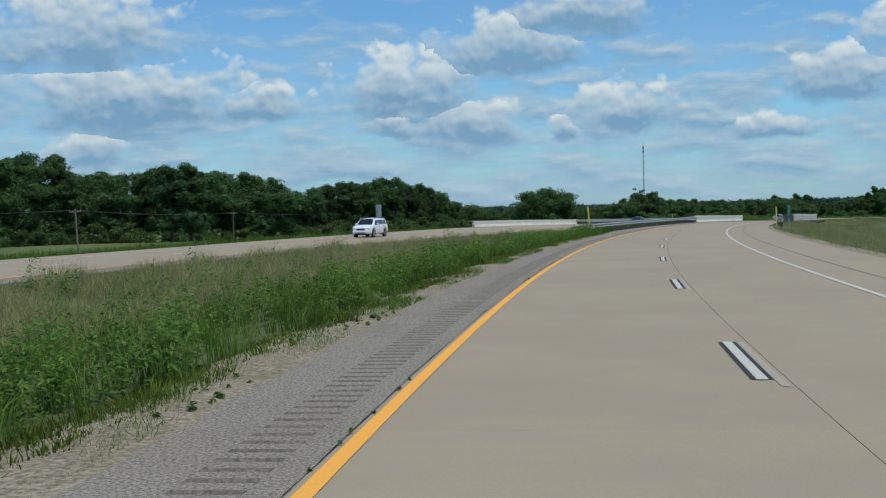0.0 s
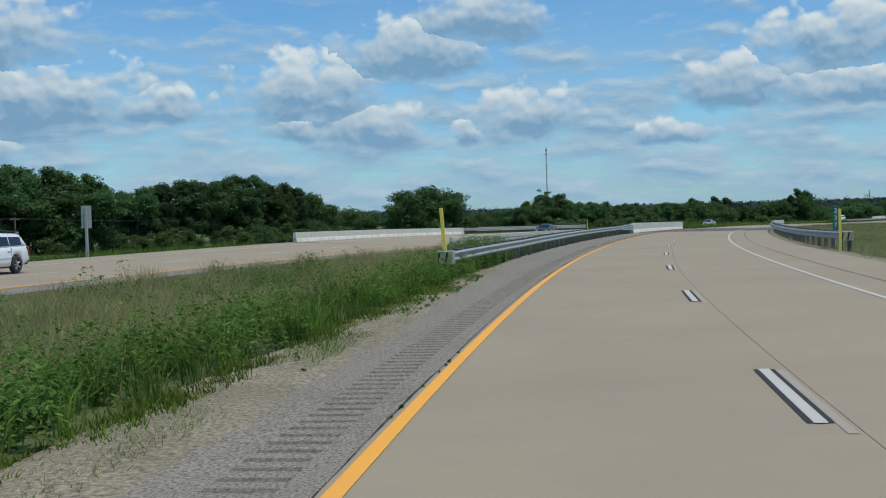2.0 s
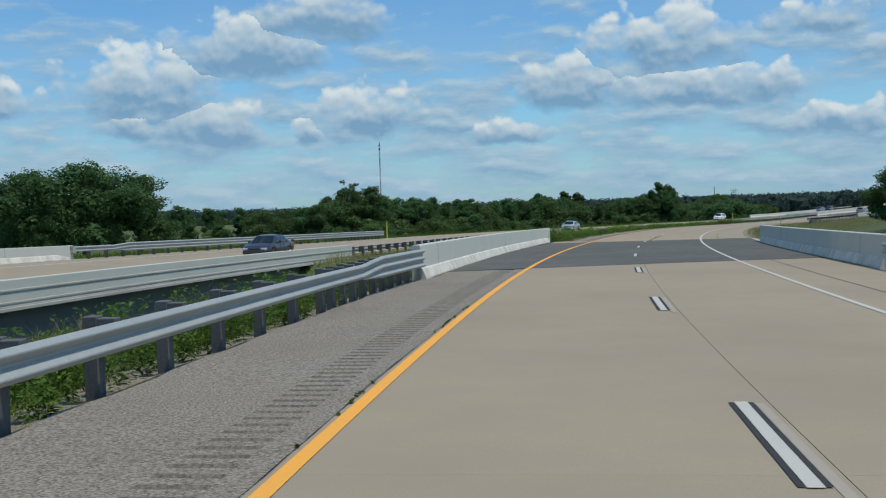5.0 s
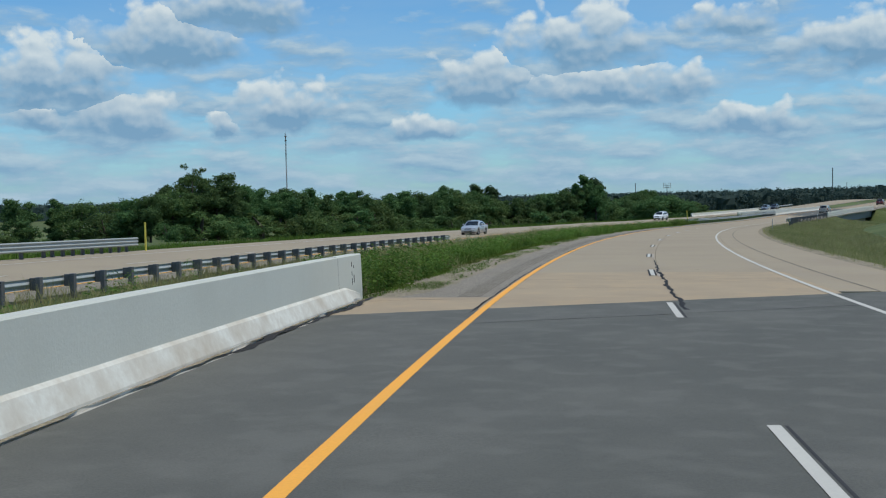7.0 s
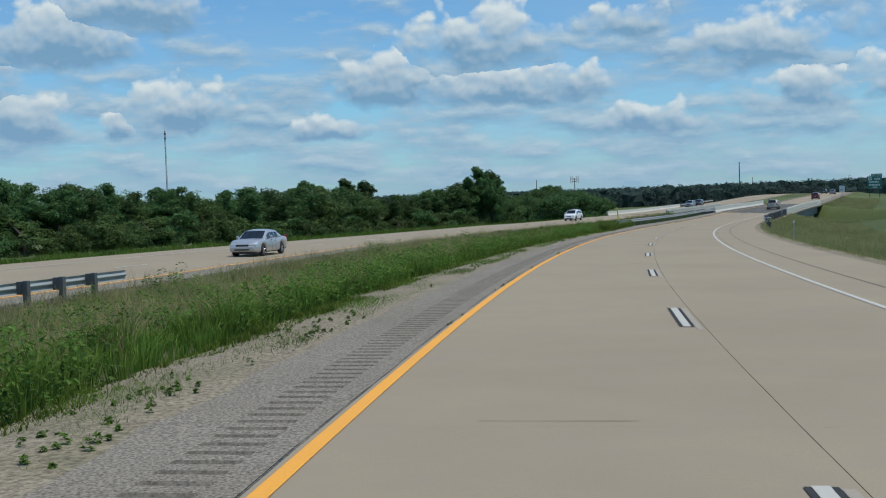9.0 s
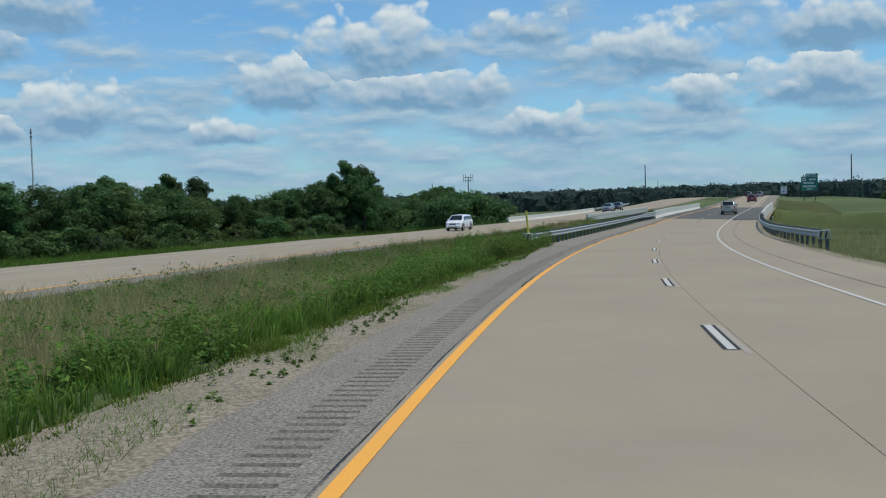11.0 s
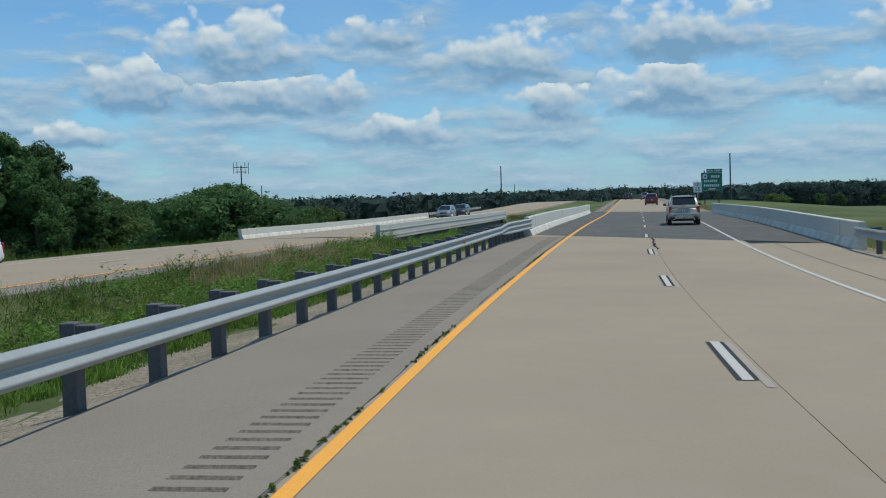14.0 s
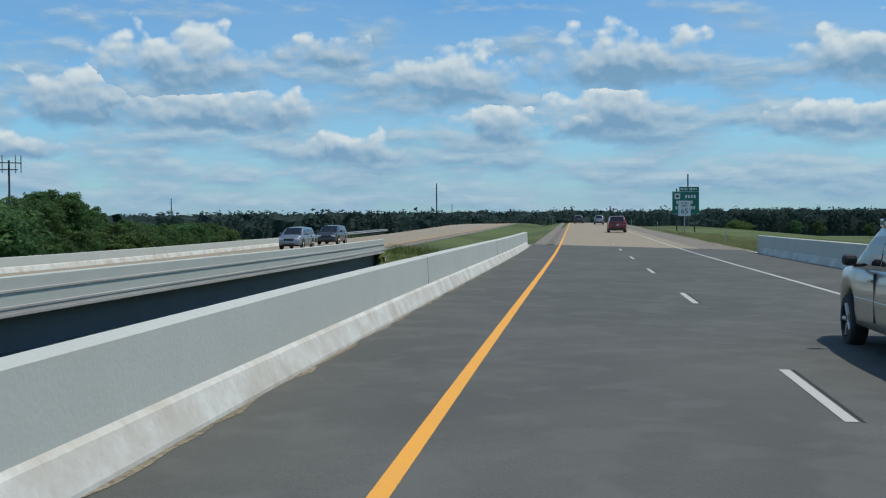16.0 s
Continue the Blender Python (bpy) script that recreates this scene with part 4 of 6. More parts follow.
# ---- trees ----
def leaf_cloud(rng, blobs, count, size):
    """Leaf sprays: bent quads scattered through the outer shell of a union of blobs."""
    blobs = np.array(blobs, float)
    vol = blobs[:, 3] * blobs[:, 4]
    pick = rng.choice(len(blobs), count, p=vol / vol.sum())
    u = rng.normal(size=(count, 3))
    u /= np.linalg.norm(u, axis=1)[:, None]
    r = rng.random(count) ** 0.22
    lump = 1 + 0.16 * np.sin(u[:, 0] * 5 + pick) * np.sin(u[:, 1] * 6 + 2 * pick) + 0.06 * rng.normal(size=count)
    c = blobs[pick, :3] + u * (r * lump)[:, None] * np.stack([blobs[pick, 3], blobs[pick, 3], blobs[pick, 4]], 1)
    n = u * 1.1 + rng.normal(size=(count, 3)) * 0.5 + np.array([0, 0, 0.35])
    n /= np.linalg.norm(n, axis=1)[:, None]
    t = np.cross(n, rng.normal(size=(count, 3)))
    t /= np.linalg.norm(t, axis=1)[:, None]
    b = np.cross(n, t)
    s = size * rng.uniform(0.55, 1.35, count)[:, None]
    k = rng.uniform(0.45, 0.8, count)[:, None]
    v = np.stack([c - t * s, c + t * s * 0.8 - b * s * k, c + t * s * 0.5 + b * s * k - n * s * 0.2], 1)
    return v.reshape(-1, 3)


def quads(n):
    return np.arange(n * 4).reshape(n, 4)


def sprays(v):
    return np.arange(len(v)).reshape(-1, 3)


def clumped(rng, blobs, per):
    """Breaks each mass of a crown into small leafy heads round its surface."""
    out = []
    for x, y, z, w, h in blobs:
        for _ in range(per):
            u = rng.normal(size=3)
            u /= np.linalg.norm(u)
            u[2] = abs(u[2]) * 0.9 - 0.25 if rng.random() < 0.8 else u[2]
            q = rng.uniform(0.62, 1.02)
            k = rng.uniform(0.24, 0.46)
            out.append((x + u[0] * w * q, y + u[1] * w * q, z + u[2] * h * q, w * k, h * k * rng.uniform(0.75, 1.1)))
    return out


def make_tree(seed, height, width, kind="round", count=9000, mat="leaf", trunk=0.25):
    rng = np.random.default_rng(seed)
    label = {"round": "leafy broadleaf tree with a full rounded green crown", "tall": "tall slender green tree with an uneven leafy crown",
             "conifer": "dark green conifer with a pointed crown", "bush": "low spreading green shrub at the wood's edge",
             "open": "broadleaf tree with a thin open crown of pale leaves"}[kind]
    t = thing("tree" if kind != "bush" else "shrub", label, "tree" if kind != "bush" else "shrub")
    blobs = []
    if kind == "conifer":
        for i in range(9):
            f = i / 8
            blobs.append((rng.normal() * 0.1, rng.normal() * 0.1, height * (0.15 + 0.82 * f), width * 0.5 * (1.02 - f) + 0.15, height * 0.09))
    else:
        base = {"round": 0.26, "tall": 0.22, "bush": 0.05, "open": 0.35}[kind]
        n = {"round": 17, "tall": 24, "bush": 10, "open": 12}[kind]
        for i in range(n):
            a = rng.random() * 6.28
            f = (i + 0.5) / n
            prof = math.sin(math.pi * (0.12 + 0.80 * f)) ** 0.7
            rr = width * 0.5 * prof * (rng.uniform(0.1, 0.62) if kind == "tall" else rng.uniform(0.3, 0.85))
            br = width * rng.uniform(0.13, 0.23) * {"open": 0.72, "tall": 1.15}.get(kind, 1)
            blobs.append((rr * math.cos(a), rr * math.sin(a), height * (base + (1 - base) * f * 0.93) - br * 0.2, br, br * rng.uniform(0.75, 1.1)))
        if kind in ("round", "bush"):
            blobs.append((0, 0, height * (base + 0.32), width * 0.34, height * 0.26))
    heads = clumped(rng, blobs, {"conifer": 7, "open": 9}.get(kind, 11))
    v = leaf_cloud(rng, heads, count, {"conifer": 0.14, "bush": 0.10}.get(kind, height * 0.006 + 0.062))
    if kind not in ("open", "conifer"):
        # inner sprays that close the crown behind its heads
        inner = [(x, y, z, w * 0.62, h * 0.62) for x, y, z, w, h in blobs]
        v = np.concatenate([v, leaf_cloud(rng, inner, count // 4, height * 0.012 + 0.16)])
    v[:, 2] *= height / v[:, 2].max()
    v[:, 2] = np.maximum(v[:, 2], 0.05)
    link("crown", v, sprays(v), M[mat], t)
    bm = bmesh.new()
    p = Vector((0, 0, -0.6))
    q = Vector((rng.normal() * 0.15, rng.normal() * 0.15, height * 0.45))
    rod(bm, p, q, trunk, trunk * 0.6, 8)
    rod(bm, q, q + Vector((rng.normal() * 0.4, rng.normal() * 0.4, height * 0.38)), trunk * 0.6, trunk * 0.15, 6)
    for b in blobs[: (4 if kind == "conifer" else 8)]:
        z = min(q.z, b[2] * 0.8)
        rod(bm, (q.x * z / max(q.z, 0.1), q.y * z / max(q.z, 0.1), z * 0.85), (b[0], b[1], b[2]), trunk * 0.32, trunk * 0.08, 5)
    part("trunk", bm, M["bark"], t)
    return t


PROTO = {}


def proto(key, *args, **kw):
    PROTO[key] = make_tree(*args, **kw)
    PROTO[key].matrix_basis = pose(0, 0, -400)


proto("round1", 1, 10, 9, "round")
proto("round2", 2, 11, 8, "round")
proto("round3", 3, 9, 9.5, "round", mat="leaf_pale")
proto("tall1", 4, 13, 6, "tall", 13000)
proto("tall2", 5, 14, 7, "tall", 13000, mat="leaf_dark")
proto("open1", 6, 12, 8, "open", 4200, mat="leaf_pale")
proto("con1", 7, 12, 5, "conifer", 5200, mat="leaf_dark")
proto("bush1", 8, 4, 6, "bush", 3800)
proto("bush2", 9, 3.2, 5, "bush", 3600, mat="leaf_pale")
tree_rng = np.random.default_rng(77)


def plant(key, x, y, z, height, stretch=1.0):
    base = {"round1": 10, "round2": 11, "round3": 9, "tall1": 13, "tall2": 14, "open1": 12, "con1": 12, "bush1": 4, "bush2": 3.2}[key]
    k = height / base
    o = copy_thing(PROTO[key], pose(x, y, z, 0, 0, float(tree_rng.random() * 360)))
    o.scale = (k * stretch, k * stretch, k)
    return o


def plant_at(key, s, d, height, stretch=1.0):
    p = ground_xyz(s, d)
    return plant(key, float(p[0]), float(p[1]), float(p[2]) - 0.2, height, stretch)


def to_road(x, y):
    """Station and offset of a place."""
    i = int(np.argmin((_gx - x) ** 2 + (_gy - y) ** 2))
    s = float(SG[i])
    for _ in range(4):
        t = float(np.interp(s, SG, _th))
        ex, ey = x - float(np.interp(s, SG, _gx)), y - float(np.interp(s, SG, _gy))
        s += -math.sin(t) * ex + math.cos(t) * ey
    return s, math.cos(t) * ex + math.sin(t) * ey


def ground_at(x, y):
    return float(ground_xyz(*to_road(x, y))[2])


def plant_top(key, x, y, top, stretch=1.0):
    """A tree at (x, y) whose crown reaches the height top."""
    g = ground_at(x, y) - 0.3
    return plant(key, x, y, g, max(2.0, top - g), stretch)


def wood(line, spacing, keys, rows=2, shrubs=True):
    """A wood along a line of (x, y, height of the tree tops)."""
    line = np.array(line, float)
    cum = np.concatenate([[0], np.cumsum(np.hypot(*np.diff(line[:, :2], axis=0).T))])
    way = (line[-1, :2] - line[0, :2]) / np.linalg.norm(line[-1, :2] - line[0, :2])
    out = np.array([-way[1], way[0]])
    for row in range(rows):
        for u in np.arange(0, cum[-1], spacing * (1 + 0.9 * row)):
            u = u + tree_rng.normal() * 0.8
            p = np.array([np.interp(u, cum, line[:, k]) for k in range(3)])
            drop = abs(tree_rng.normal()) * 0.9 + (0.8 if row else 0.0)
            x, y = p[:2] + out * (row * spacing * 0.9 + tree_rng.normal() * 1.0)
            key = keys[int(tree_rng.integers(len(keys)))]
            plant_top(key, float(x), float(y), float(p[2] - drop), float(tree_rng.uniform(0.95, 1.35)))
    if shrubs:
        for u in np.arange(0, cum[-1], spacing * 0.75):
            p = np.array([np.interp(u, cum, line[:, k]) for k in range(2)])
            x, y = p - out * (spacing * 0.55 + abs(tree_rng.normal()) * 1.5)
            g = ground_at(x, y)
            plant("bush1" if tree_rng.random() < 0.6 else "bush2", float(x), float(y), g - 0.2, float(tree_rng.uniform(3.0, 5.5)), float(tree_rng.uniform(1.0, 1.5)))


BROAD = ["round1", "round2", "round3", "tall1", "round2"]
wood([(-122, 150, 16), (-108, 193, 15), (-104, 204, 12.5), (-97, 227, 12.5), (-90, 237, 14.5), (-84, 247, 13.5), (-78, 258, 12.5), (-71, 268, 10), (-57, 287, 11.2), (-51, 297, 12.2), (-46, 321, 10.8), (-44, 333, 9.5), (-40, 345, 5.4)], 6.0, ["round1", "round2", "tall1", "tall2", "tall2"])
wood([(-40, 348, 5.2), (-25, 360, 4.5), (-5, 367, 3.2), (10, 355, 2.8)], 7.0, BROAD, 1)
wood([(12, 348, 3.2), (20, 357, 7.2), (27, 367, 6.2), (35, 376, 5.8), (42, 385, 4.5), (57, 404, 3.6), (72, 423, 3.7), (80, 432, 5.0), (89, 440, 3.2), (99, 446, 1.4), (109, 453, 3.5), (119, 460, 5.0)], 5.5, BROAD)
wood([(130, 478, 4.5), (136, 491, 3), (142, 501, 1.0), (148, 512, 1.0), (155, 521, 1.4), (162, 531, 2.5), (169, 541, 3.5), (176, 551, 3.2), (182, 561, 2.3), (188, 571, 0), (200, 592, -0.8), (226, 633, -1.0)], 5.5, BROAD)
plant_top("open1", 19, 353, 7.8, 0.9)
plant_top("round1", -79, 256, 12.2, 1.5)
plant_top("round2", -82, 251, 12.8, 1.4)
# the tall tree that stands above the wood, with its lower neighbours
plant_top("tall1", 120, 459, 7.6, 1.0)
plant_top("tall2", 124, 462, 6.9, 1.0)
plant_top("round2", 122, 456, 4.6, 1.0)
plant_top("tall1", 117, 457, 5.2, 0.9)
plant_top("tall1", 87, 448, 5.4, 1.1)
plant_top("tall2", 92, 452, 5.0, 1.1)
plant_top("tall1", 76, 436, 4.9, 1.0)
plant_top("tall1", -104, 205, 15.4, 1.2)
plant_top("tall2", -108, 200, 15.8, 1.2)
plant_top("tall1", -80, 217, 13.4, 1.2)
plant_top("tall2", -83, 214, 13.0, 1.2)
for x, y, top in ((143, 463, 1.8), (147, 466, 1.9), (145, 459, 1.2)):
    plant_top("round1", x, y, top, 1.25)
for x, y, top, k in ((-7, 220, 6.4, 1.3), (-11, 217, 5.6, 1.2), (-3, 224, 5.4, 1.2), (-8, 226, 5.9, 1.2)):
    plant_top("round1", x, y, top, k)
for x, y, top, k in ((166, 538, 3.4, 1.2), (172, 544, 3.5, 1.3), (169, 541, 3.8, 1.2)):
    plant_top("round2", x, y, top, k)
# trees on the other side
for s, d, h, k in ((237, 20, 6.2, 1.3), (243, 22, 6.8, 1.2), (250, 25, 5.8, 1.3)):
    plant_at("round2", s, d, h, k)
for x, y, top in ((426, 646, -0.9), (419, 641, -1.6), (434, 650, -1.7)):
    plant_top("round3", x, y, top, 1.3)
for x, y, top in ((369, 572, -1.8), (376, 570, -2.2), (384, 560, -2.6)):
    plant_top("round2", x, y, top, 1.2)
for key in list(PROTO):
    for o in [*PROTO[key].children_recursive, PROTO[key]]:
        bpy.data.objects.remove(o)


def far_wood(name, az0, az1, dist, tops, label, size=1.2, gap=1.0, seed=3, at=(0, 0), z0=-12.0, leaves=110):
    """A distant wood as one body of foliage: tops is a list of (compass direction, height of the tree tops)."""
    rng = np.random.default_rng(seed)
    az = np.arange(az0, az1, math.degrees(gap * 3.0 / dist))
    chunks = []
    for a in az:
        r = dist * rng.uniform(0.97, 1.04)
        x, y = at[0] + r * math.sin(radians(a)), at[1] + r * math.cos(radians(a))
        top = float(np.interp(a, [t[0] for t in tops], [t[1] for t in tops])) + rng.normal() * 0.5 + (2.0 if rng.random() < 0.05 else 0)
        w = rng.uniform(4.0, 7.0)
        blobs = [(x, y, z0 + (top - z0) * f, w * (1.0 - 0.35 * f), (top - z0) * 0.17) for f in (0.45, 0.68, 0.86)]
        chunks.append(leaf_cloud(rng, blobs, leaves, size))
    # the closed mass of the canopy behind the outer sprays
    arc = np.arange(az0, az1, math.degrees(2.5 / dist))
    hs = np.interp(arc, [t[0] for t in tops], [t[1] for t in tops]) - 1.0
    hs = hs + np.array([2.2 * noise.noise((a * dist / 900, seed, 0.0)) + 0.9 * noise.noise((a * dist / 250, seed, 4.0)) for a in arc])
    rows = []
    for r, f in ((-4, 0.0), (-3, 0.3), (-2.5, 0.6), (-1, 0.85), (1, 1.0), (9, 0.9)):
        z = z0 + (hs - z0) * f + rng.normal(size=len(arc)) * 0.4
        q = dist + r + rng.normal(size=len(arc)) * 1.2
        rows.append(np.stack([at[0] + q * np.sin(np.radians(arc)), at[1] + q * np.cos(np.radians(arc)), z], 1))
    mass = np.stack(rows, 1)
    m0 = sum(len(c) for c in chunks)
    f = grid_faces(len(arc), 6) + m0
    v = np.concatenate(chunks + [mass.reshape(-1, 3)])
    ob = link(name, v, sprays(v[:m0]).tolist() + f.tolist(), M["leaf_hazed"], None)
    tagged(ob, label, "woodland", kind="stuff")


# distance haze is mixed into this foliage colour: paler and bluer green
M["leaf_hazed"] = leaf_material("hazed_far_foliage", (0.050, 0.082, 0.072), (0.068, 0.105, 0.090))
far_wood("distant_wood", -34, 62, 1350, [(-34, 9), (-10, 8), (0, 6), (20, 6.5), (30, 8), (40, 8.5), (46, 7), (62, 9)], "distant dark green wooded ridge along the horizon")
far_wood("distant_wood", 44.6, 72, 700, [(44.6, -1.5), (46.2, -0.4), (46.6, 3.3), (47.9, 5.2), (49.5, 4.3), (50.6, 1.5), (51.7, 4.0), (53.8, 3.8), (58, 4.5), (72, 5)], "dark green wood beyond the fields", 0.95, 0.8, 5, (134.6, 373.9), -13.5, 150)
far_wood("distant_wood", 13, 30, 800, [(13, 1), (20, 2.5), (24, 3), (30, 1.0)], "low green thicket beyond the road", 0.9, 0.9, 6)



# ---- vehicles ----
def paint(name, c, metal=0.4, rough=0.32):
    return material(name, c, rough, metal, grain=(300, tuple(x * 0.88 for x in c), 0.4), stain=(2.5, tuple(x * 0.86 + 0.01 for x in c), 0.35), coat=0.6)


M["glass"] = material("tinted_car_glass", (0.012, 0.014, 0.016), 0.04, 0.0, coat=0.3)
M["tyre"] = material("tyre_rubber", (0.022, 0.022, 0.022), 0.85, grain=(30, (0.04, 0.038, 0.035), 0.5), bump=0.2)
M["rim"] = material("alloy_rim", (0.48, 0.48, 0.47), 0.35, 0.85, grain=(30, (0.3, 0.29, 0.27), 0.5))
M["trim"] = material("black_trim", (0.025, 0.025, 0.026), 0.6, grain=(60, (0.045, 0.045, 0.045), 0.4))
M["red_lamp"] = material("red_tail_lamp", (0.28, 0.012, 0.010), 0.12, coat=0.8)
M["clear_lamp"] = material("head_lamp", (0.62, 0.64, 0.66), 0.1, 0.3, coat=0.8)
M["chrome"] = material("chrome", (0.7, 0.7, 0.71), 0.12, 1.0)
M["plate"] = material("plate_white", (0.62, 0.64, 0.66), 0.5)
M["plate_ink"] = material("plate_ink", (0.05, 0.06, 0.12), 0.6)
M["silver_gold"] = paint("champagne_silver_paint", (0.43, 0.375, 0.29), 0.45, 0.30)
M["silver_low"] = paint("silver_bumper_paint", (0.44, 0.41, 0.35), 0.4, 0.36)
M["white_car"] = paint("white_car_paint", (0.78, 0.79, 0.80), 0.0, 0.3)
M["red_car"] = paint("maroon_paint", (0.14, 0.022, 0.024), 0.3, 0.32)
M["dark_car"] = paint("charcoal_paint", (0.045, 0.05, 0.06), 0.4, 0.3)
M["blue_grey"] = paint("blue_grey_paint", (0.22, 0.25, 0.28), 0.5, 0.3)
M["pale_silver"] = paint("pale_silver_paint", (0.52, 0.54, 0.55), 0.5, 0.3)


class Shape:
    """Outline of a vehicle, y from the rear bumper (0) to the front (L)."""

    def __init__(self, L, W, H, belt, hood, rear_deck, hatch0, hatch1, roof1, screen, wr, ax0, ax1, clear=0.30):
        self.L, self.W, self.H, self.belt, self.hood, self.rear_deck = L, W, H, belt, hood, rear_deck
        self.hatch0, self.hatch1, self.roof1, self.screen = hatch0, hatch1, roof1, screen
        self.wr, self.ax0, self.ax1, self.clear = wr, ax0, ax1, clear

    def shoulder(self, y):
        return float(np.interp(y, [0, 0.12, self.hatch0, self.screen, self.screen + 0.5, self.L - 0.35, self.L - 0.08, self.L],
                               [self.rear_deck - 0.10, self.rear_deck, self.belt + 0.03, self.belt - 0.02, self.hood, self.hood - 0.10, self.hood - 0.24, self.hood - 0.36]))

    def half(self, y):
        return self.W / 2 * float(np.interp(y, [0, 0.06, 0.22, 0.7, 1.5, self.L - 1.2, self.L - 0.5, self.L - 0.12, self.L], [0.88, 0.925, 0.965, 0.99, 1.0, 0.995, 0.96, 0.84, 0.70]))

    def sill(self, y):
        z = float(np.interp(y, [0, 0.15, 0.5, self.L - 0.5, self.L], [0.50, 0.42, self.clear, self.clear, self.clear + 0.08]))
        for a in (self.ax0, self.ax1):
            r = self.wr + 0.07
            if abs(y - a) < r:
                z = max(z, self.wr + math.sqrt(r * r - (y - a) ** 2))
        return z

    def section(self, y):
        w, zb, zt = self.half(y), self.sill(y), self.shoulder(y)
        m = zb + (zt - zb) * 0.5
        pts = [(0.0, zb), (w * 0.90, zb), (w * 0.965, zb + 0.03), (w * 0.99, zb + (zt - zb) * 0.25), (w * 1.0, m), (w * 0.985, zb + (zt - zb) * 0.78), (w * 0.955, zt - 0.04), (w * 0.90, zt), (w * 0.5, zt + 0.025), (0, zt + 0.035)]
        return pts + [(-x, z) for x, z in pts[-2:0:-1]]

    def roof(self, y):
        return float(np.interp(y, [self.hatch0, self.hatch1, (self.hatch1 + self.roof1) / 2, self.roof1, self.screen],
                               [self.belt, self.H - 0.05, self.H, self.H - 0.05, self.belt - 0.03]))

    def cabin(self, y):
        zb, zr = self.shoulder(y) - 0.03, self.roof(y)
        zr = max(zr, zb + 0.04)
        wb = self.half(y) * 0.925
        k = (zr - zb) / (self.H - self.belt)
        wt = wb * (1 - 0.17 * k)
        pts = [(wb, zb), (wb + (wt - wb) * 0.5 + 0.008, zb + (zr - zb) * 0.5), (wt, zr - 0.10 * k), (wt * 0.93, zr - 0.03 * k), (wt * 0.6, zr + 0.005), (0, zr + 0.015)]
        return pts + [(-x, z) for x, z in pts[-2::-1]]

    def side(self, y, f, out=0.006):
        """A point on the cabin's side at the fraction f of its height."""
        p = self.cabin(y)
        a, b, c = p[0], p[1], p[2]
        q = (a[0] + (b[0] - a[0]) * f * 2, a[1] + (b[1] - a[1]) * f * 2) if f < 0.5 else (b[0] + (c[0] - b[0]) * (f - 0.5) * 2, b[1] + (c[1] - b[1]) * (f - 0.5) * 2)
        return q[0] + out, q[1]


def loft(name, fn, ys, mat, parent):
    secs = [fn(y) for y in ys]
    m = len(secs[0])
    v = np.array([[(x, y, z) for x, z in sec] for y, sec in zip(ys, secs)]).reshape(-1, 3)
    f = grid_faces(len(ys), m, True).tolist() + [list(range(m)), [(len(ys) - 1) * m + j for j in range(m)][::-1]]
    bm = bmesh.new()
    vs = [bm.verts.new(p) for p in v]
    for q in f:
        bm.faces.new([vs[i] for i in q])
    ob = part(name, bm, mat, parent, smooth=True)
    return ob


def shell(name, rows, mat, parent, thick=0.012, label=""):
    """A thin curved panel from rows of points, thickened to the inside."""
    a = np.array(rows, float)
    n, m = a.shape[:2]
    bm = bmesh.new()
    vs = [bm.verts.new(p) for p in a.reshape(-1, 3)]
    for q in grid_faces(n, m):
        bm.faces.new([vs[i] for i in q])
    bmesh.ops.recalc_face_normals(bm, faces=bm.faces)
    bmesh.ops.solidify(bm, geom=bm.faces[:], thickness=thick)
    return part(name, bm, mat, parent, label, smooth=False)


def lump(name, x0, x1, y0, y1, z0, z1, mat, parent, bevel=0.02, label=""):
    bm = bmesh.new()
    box(bm, x0, x1, y0, y1, z0, z1)
    bevelled(bm, min(bevel, 0.45 * min(abs(x1 - x0), abs(y1 - y0), abs(z1 - z0))), 2)
    return part(name, bm, mat, parent, label)


def wheel(parent, x, y, r, side):
    w = 0.22
    bm = bmesh.new()
    n = 28
    prof = [(r * 0.66, -w / 2), (r * 0.90, -w / 2), (r * 0.985, -w / 2 + 0.03), (r, -w / 4), (r, w / 4), (r * 0.985, w / 2 - 0.03), (r * 0.90, w / 2), (r * 0.66, w / 2)]
    rings = [[bm.verts.new((o, q * math.cos(a), q * math.sin(a))) for q, o in prof] for a in (2 * math.pi * i / n for i in range(n))]
    for i in range(n):
        for j in range(len(prof)):
            k = (j + 1) % len(prof)
            bm.faces.new((rings[i][j], rings[(i + 1) % n][j], rings[(i + 1) % n][k], rings[i][k]))
    wh = thing_part("wheel", parent)
    wh.matrix_basis = pose(x, y, r)
    part("tyre", bm, M["tyre"], wh)
    bm = bmesh.new()
    o = side * (w / 2 - 0.035)
    rod(bm, (o - side * 0.10, 0, 0), (o - side * 0.06, 0, 0), r * 0.655, r * 0.655, 24)
    for i in range(5):
        a = 2 * math.pi * i / 5
        p = Vector((o, 0.05 * math.cos(a), 0.05 * math.sin(a)))
        rod(bm, p, (o, r * 0.62 * math.cos(a), r * 0.62 * math.sin(a)), 0.032, 0.04, 8)
    rod(bm, (o - side * 0.03, 0, 0), (o + side * 0.012, 0, 0), 0.06, 0.045, 12)
    part("rim", bm, M["rim"], wh, "alloy rim")
    return wh


def thing_part(name, parent):
    ob = new(name)
    ob.empty_display_size = 0.1
    ob.parent = parent
    return ob


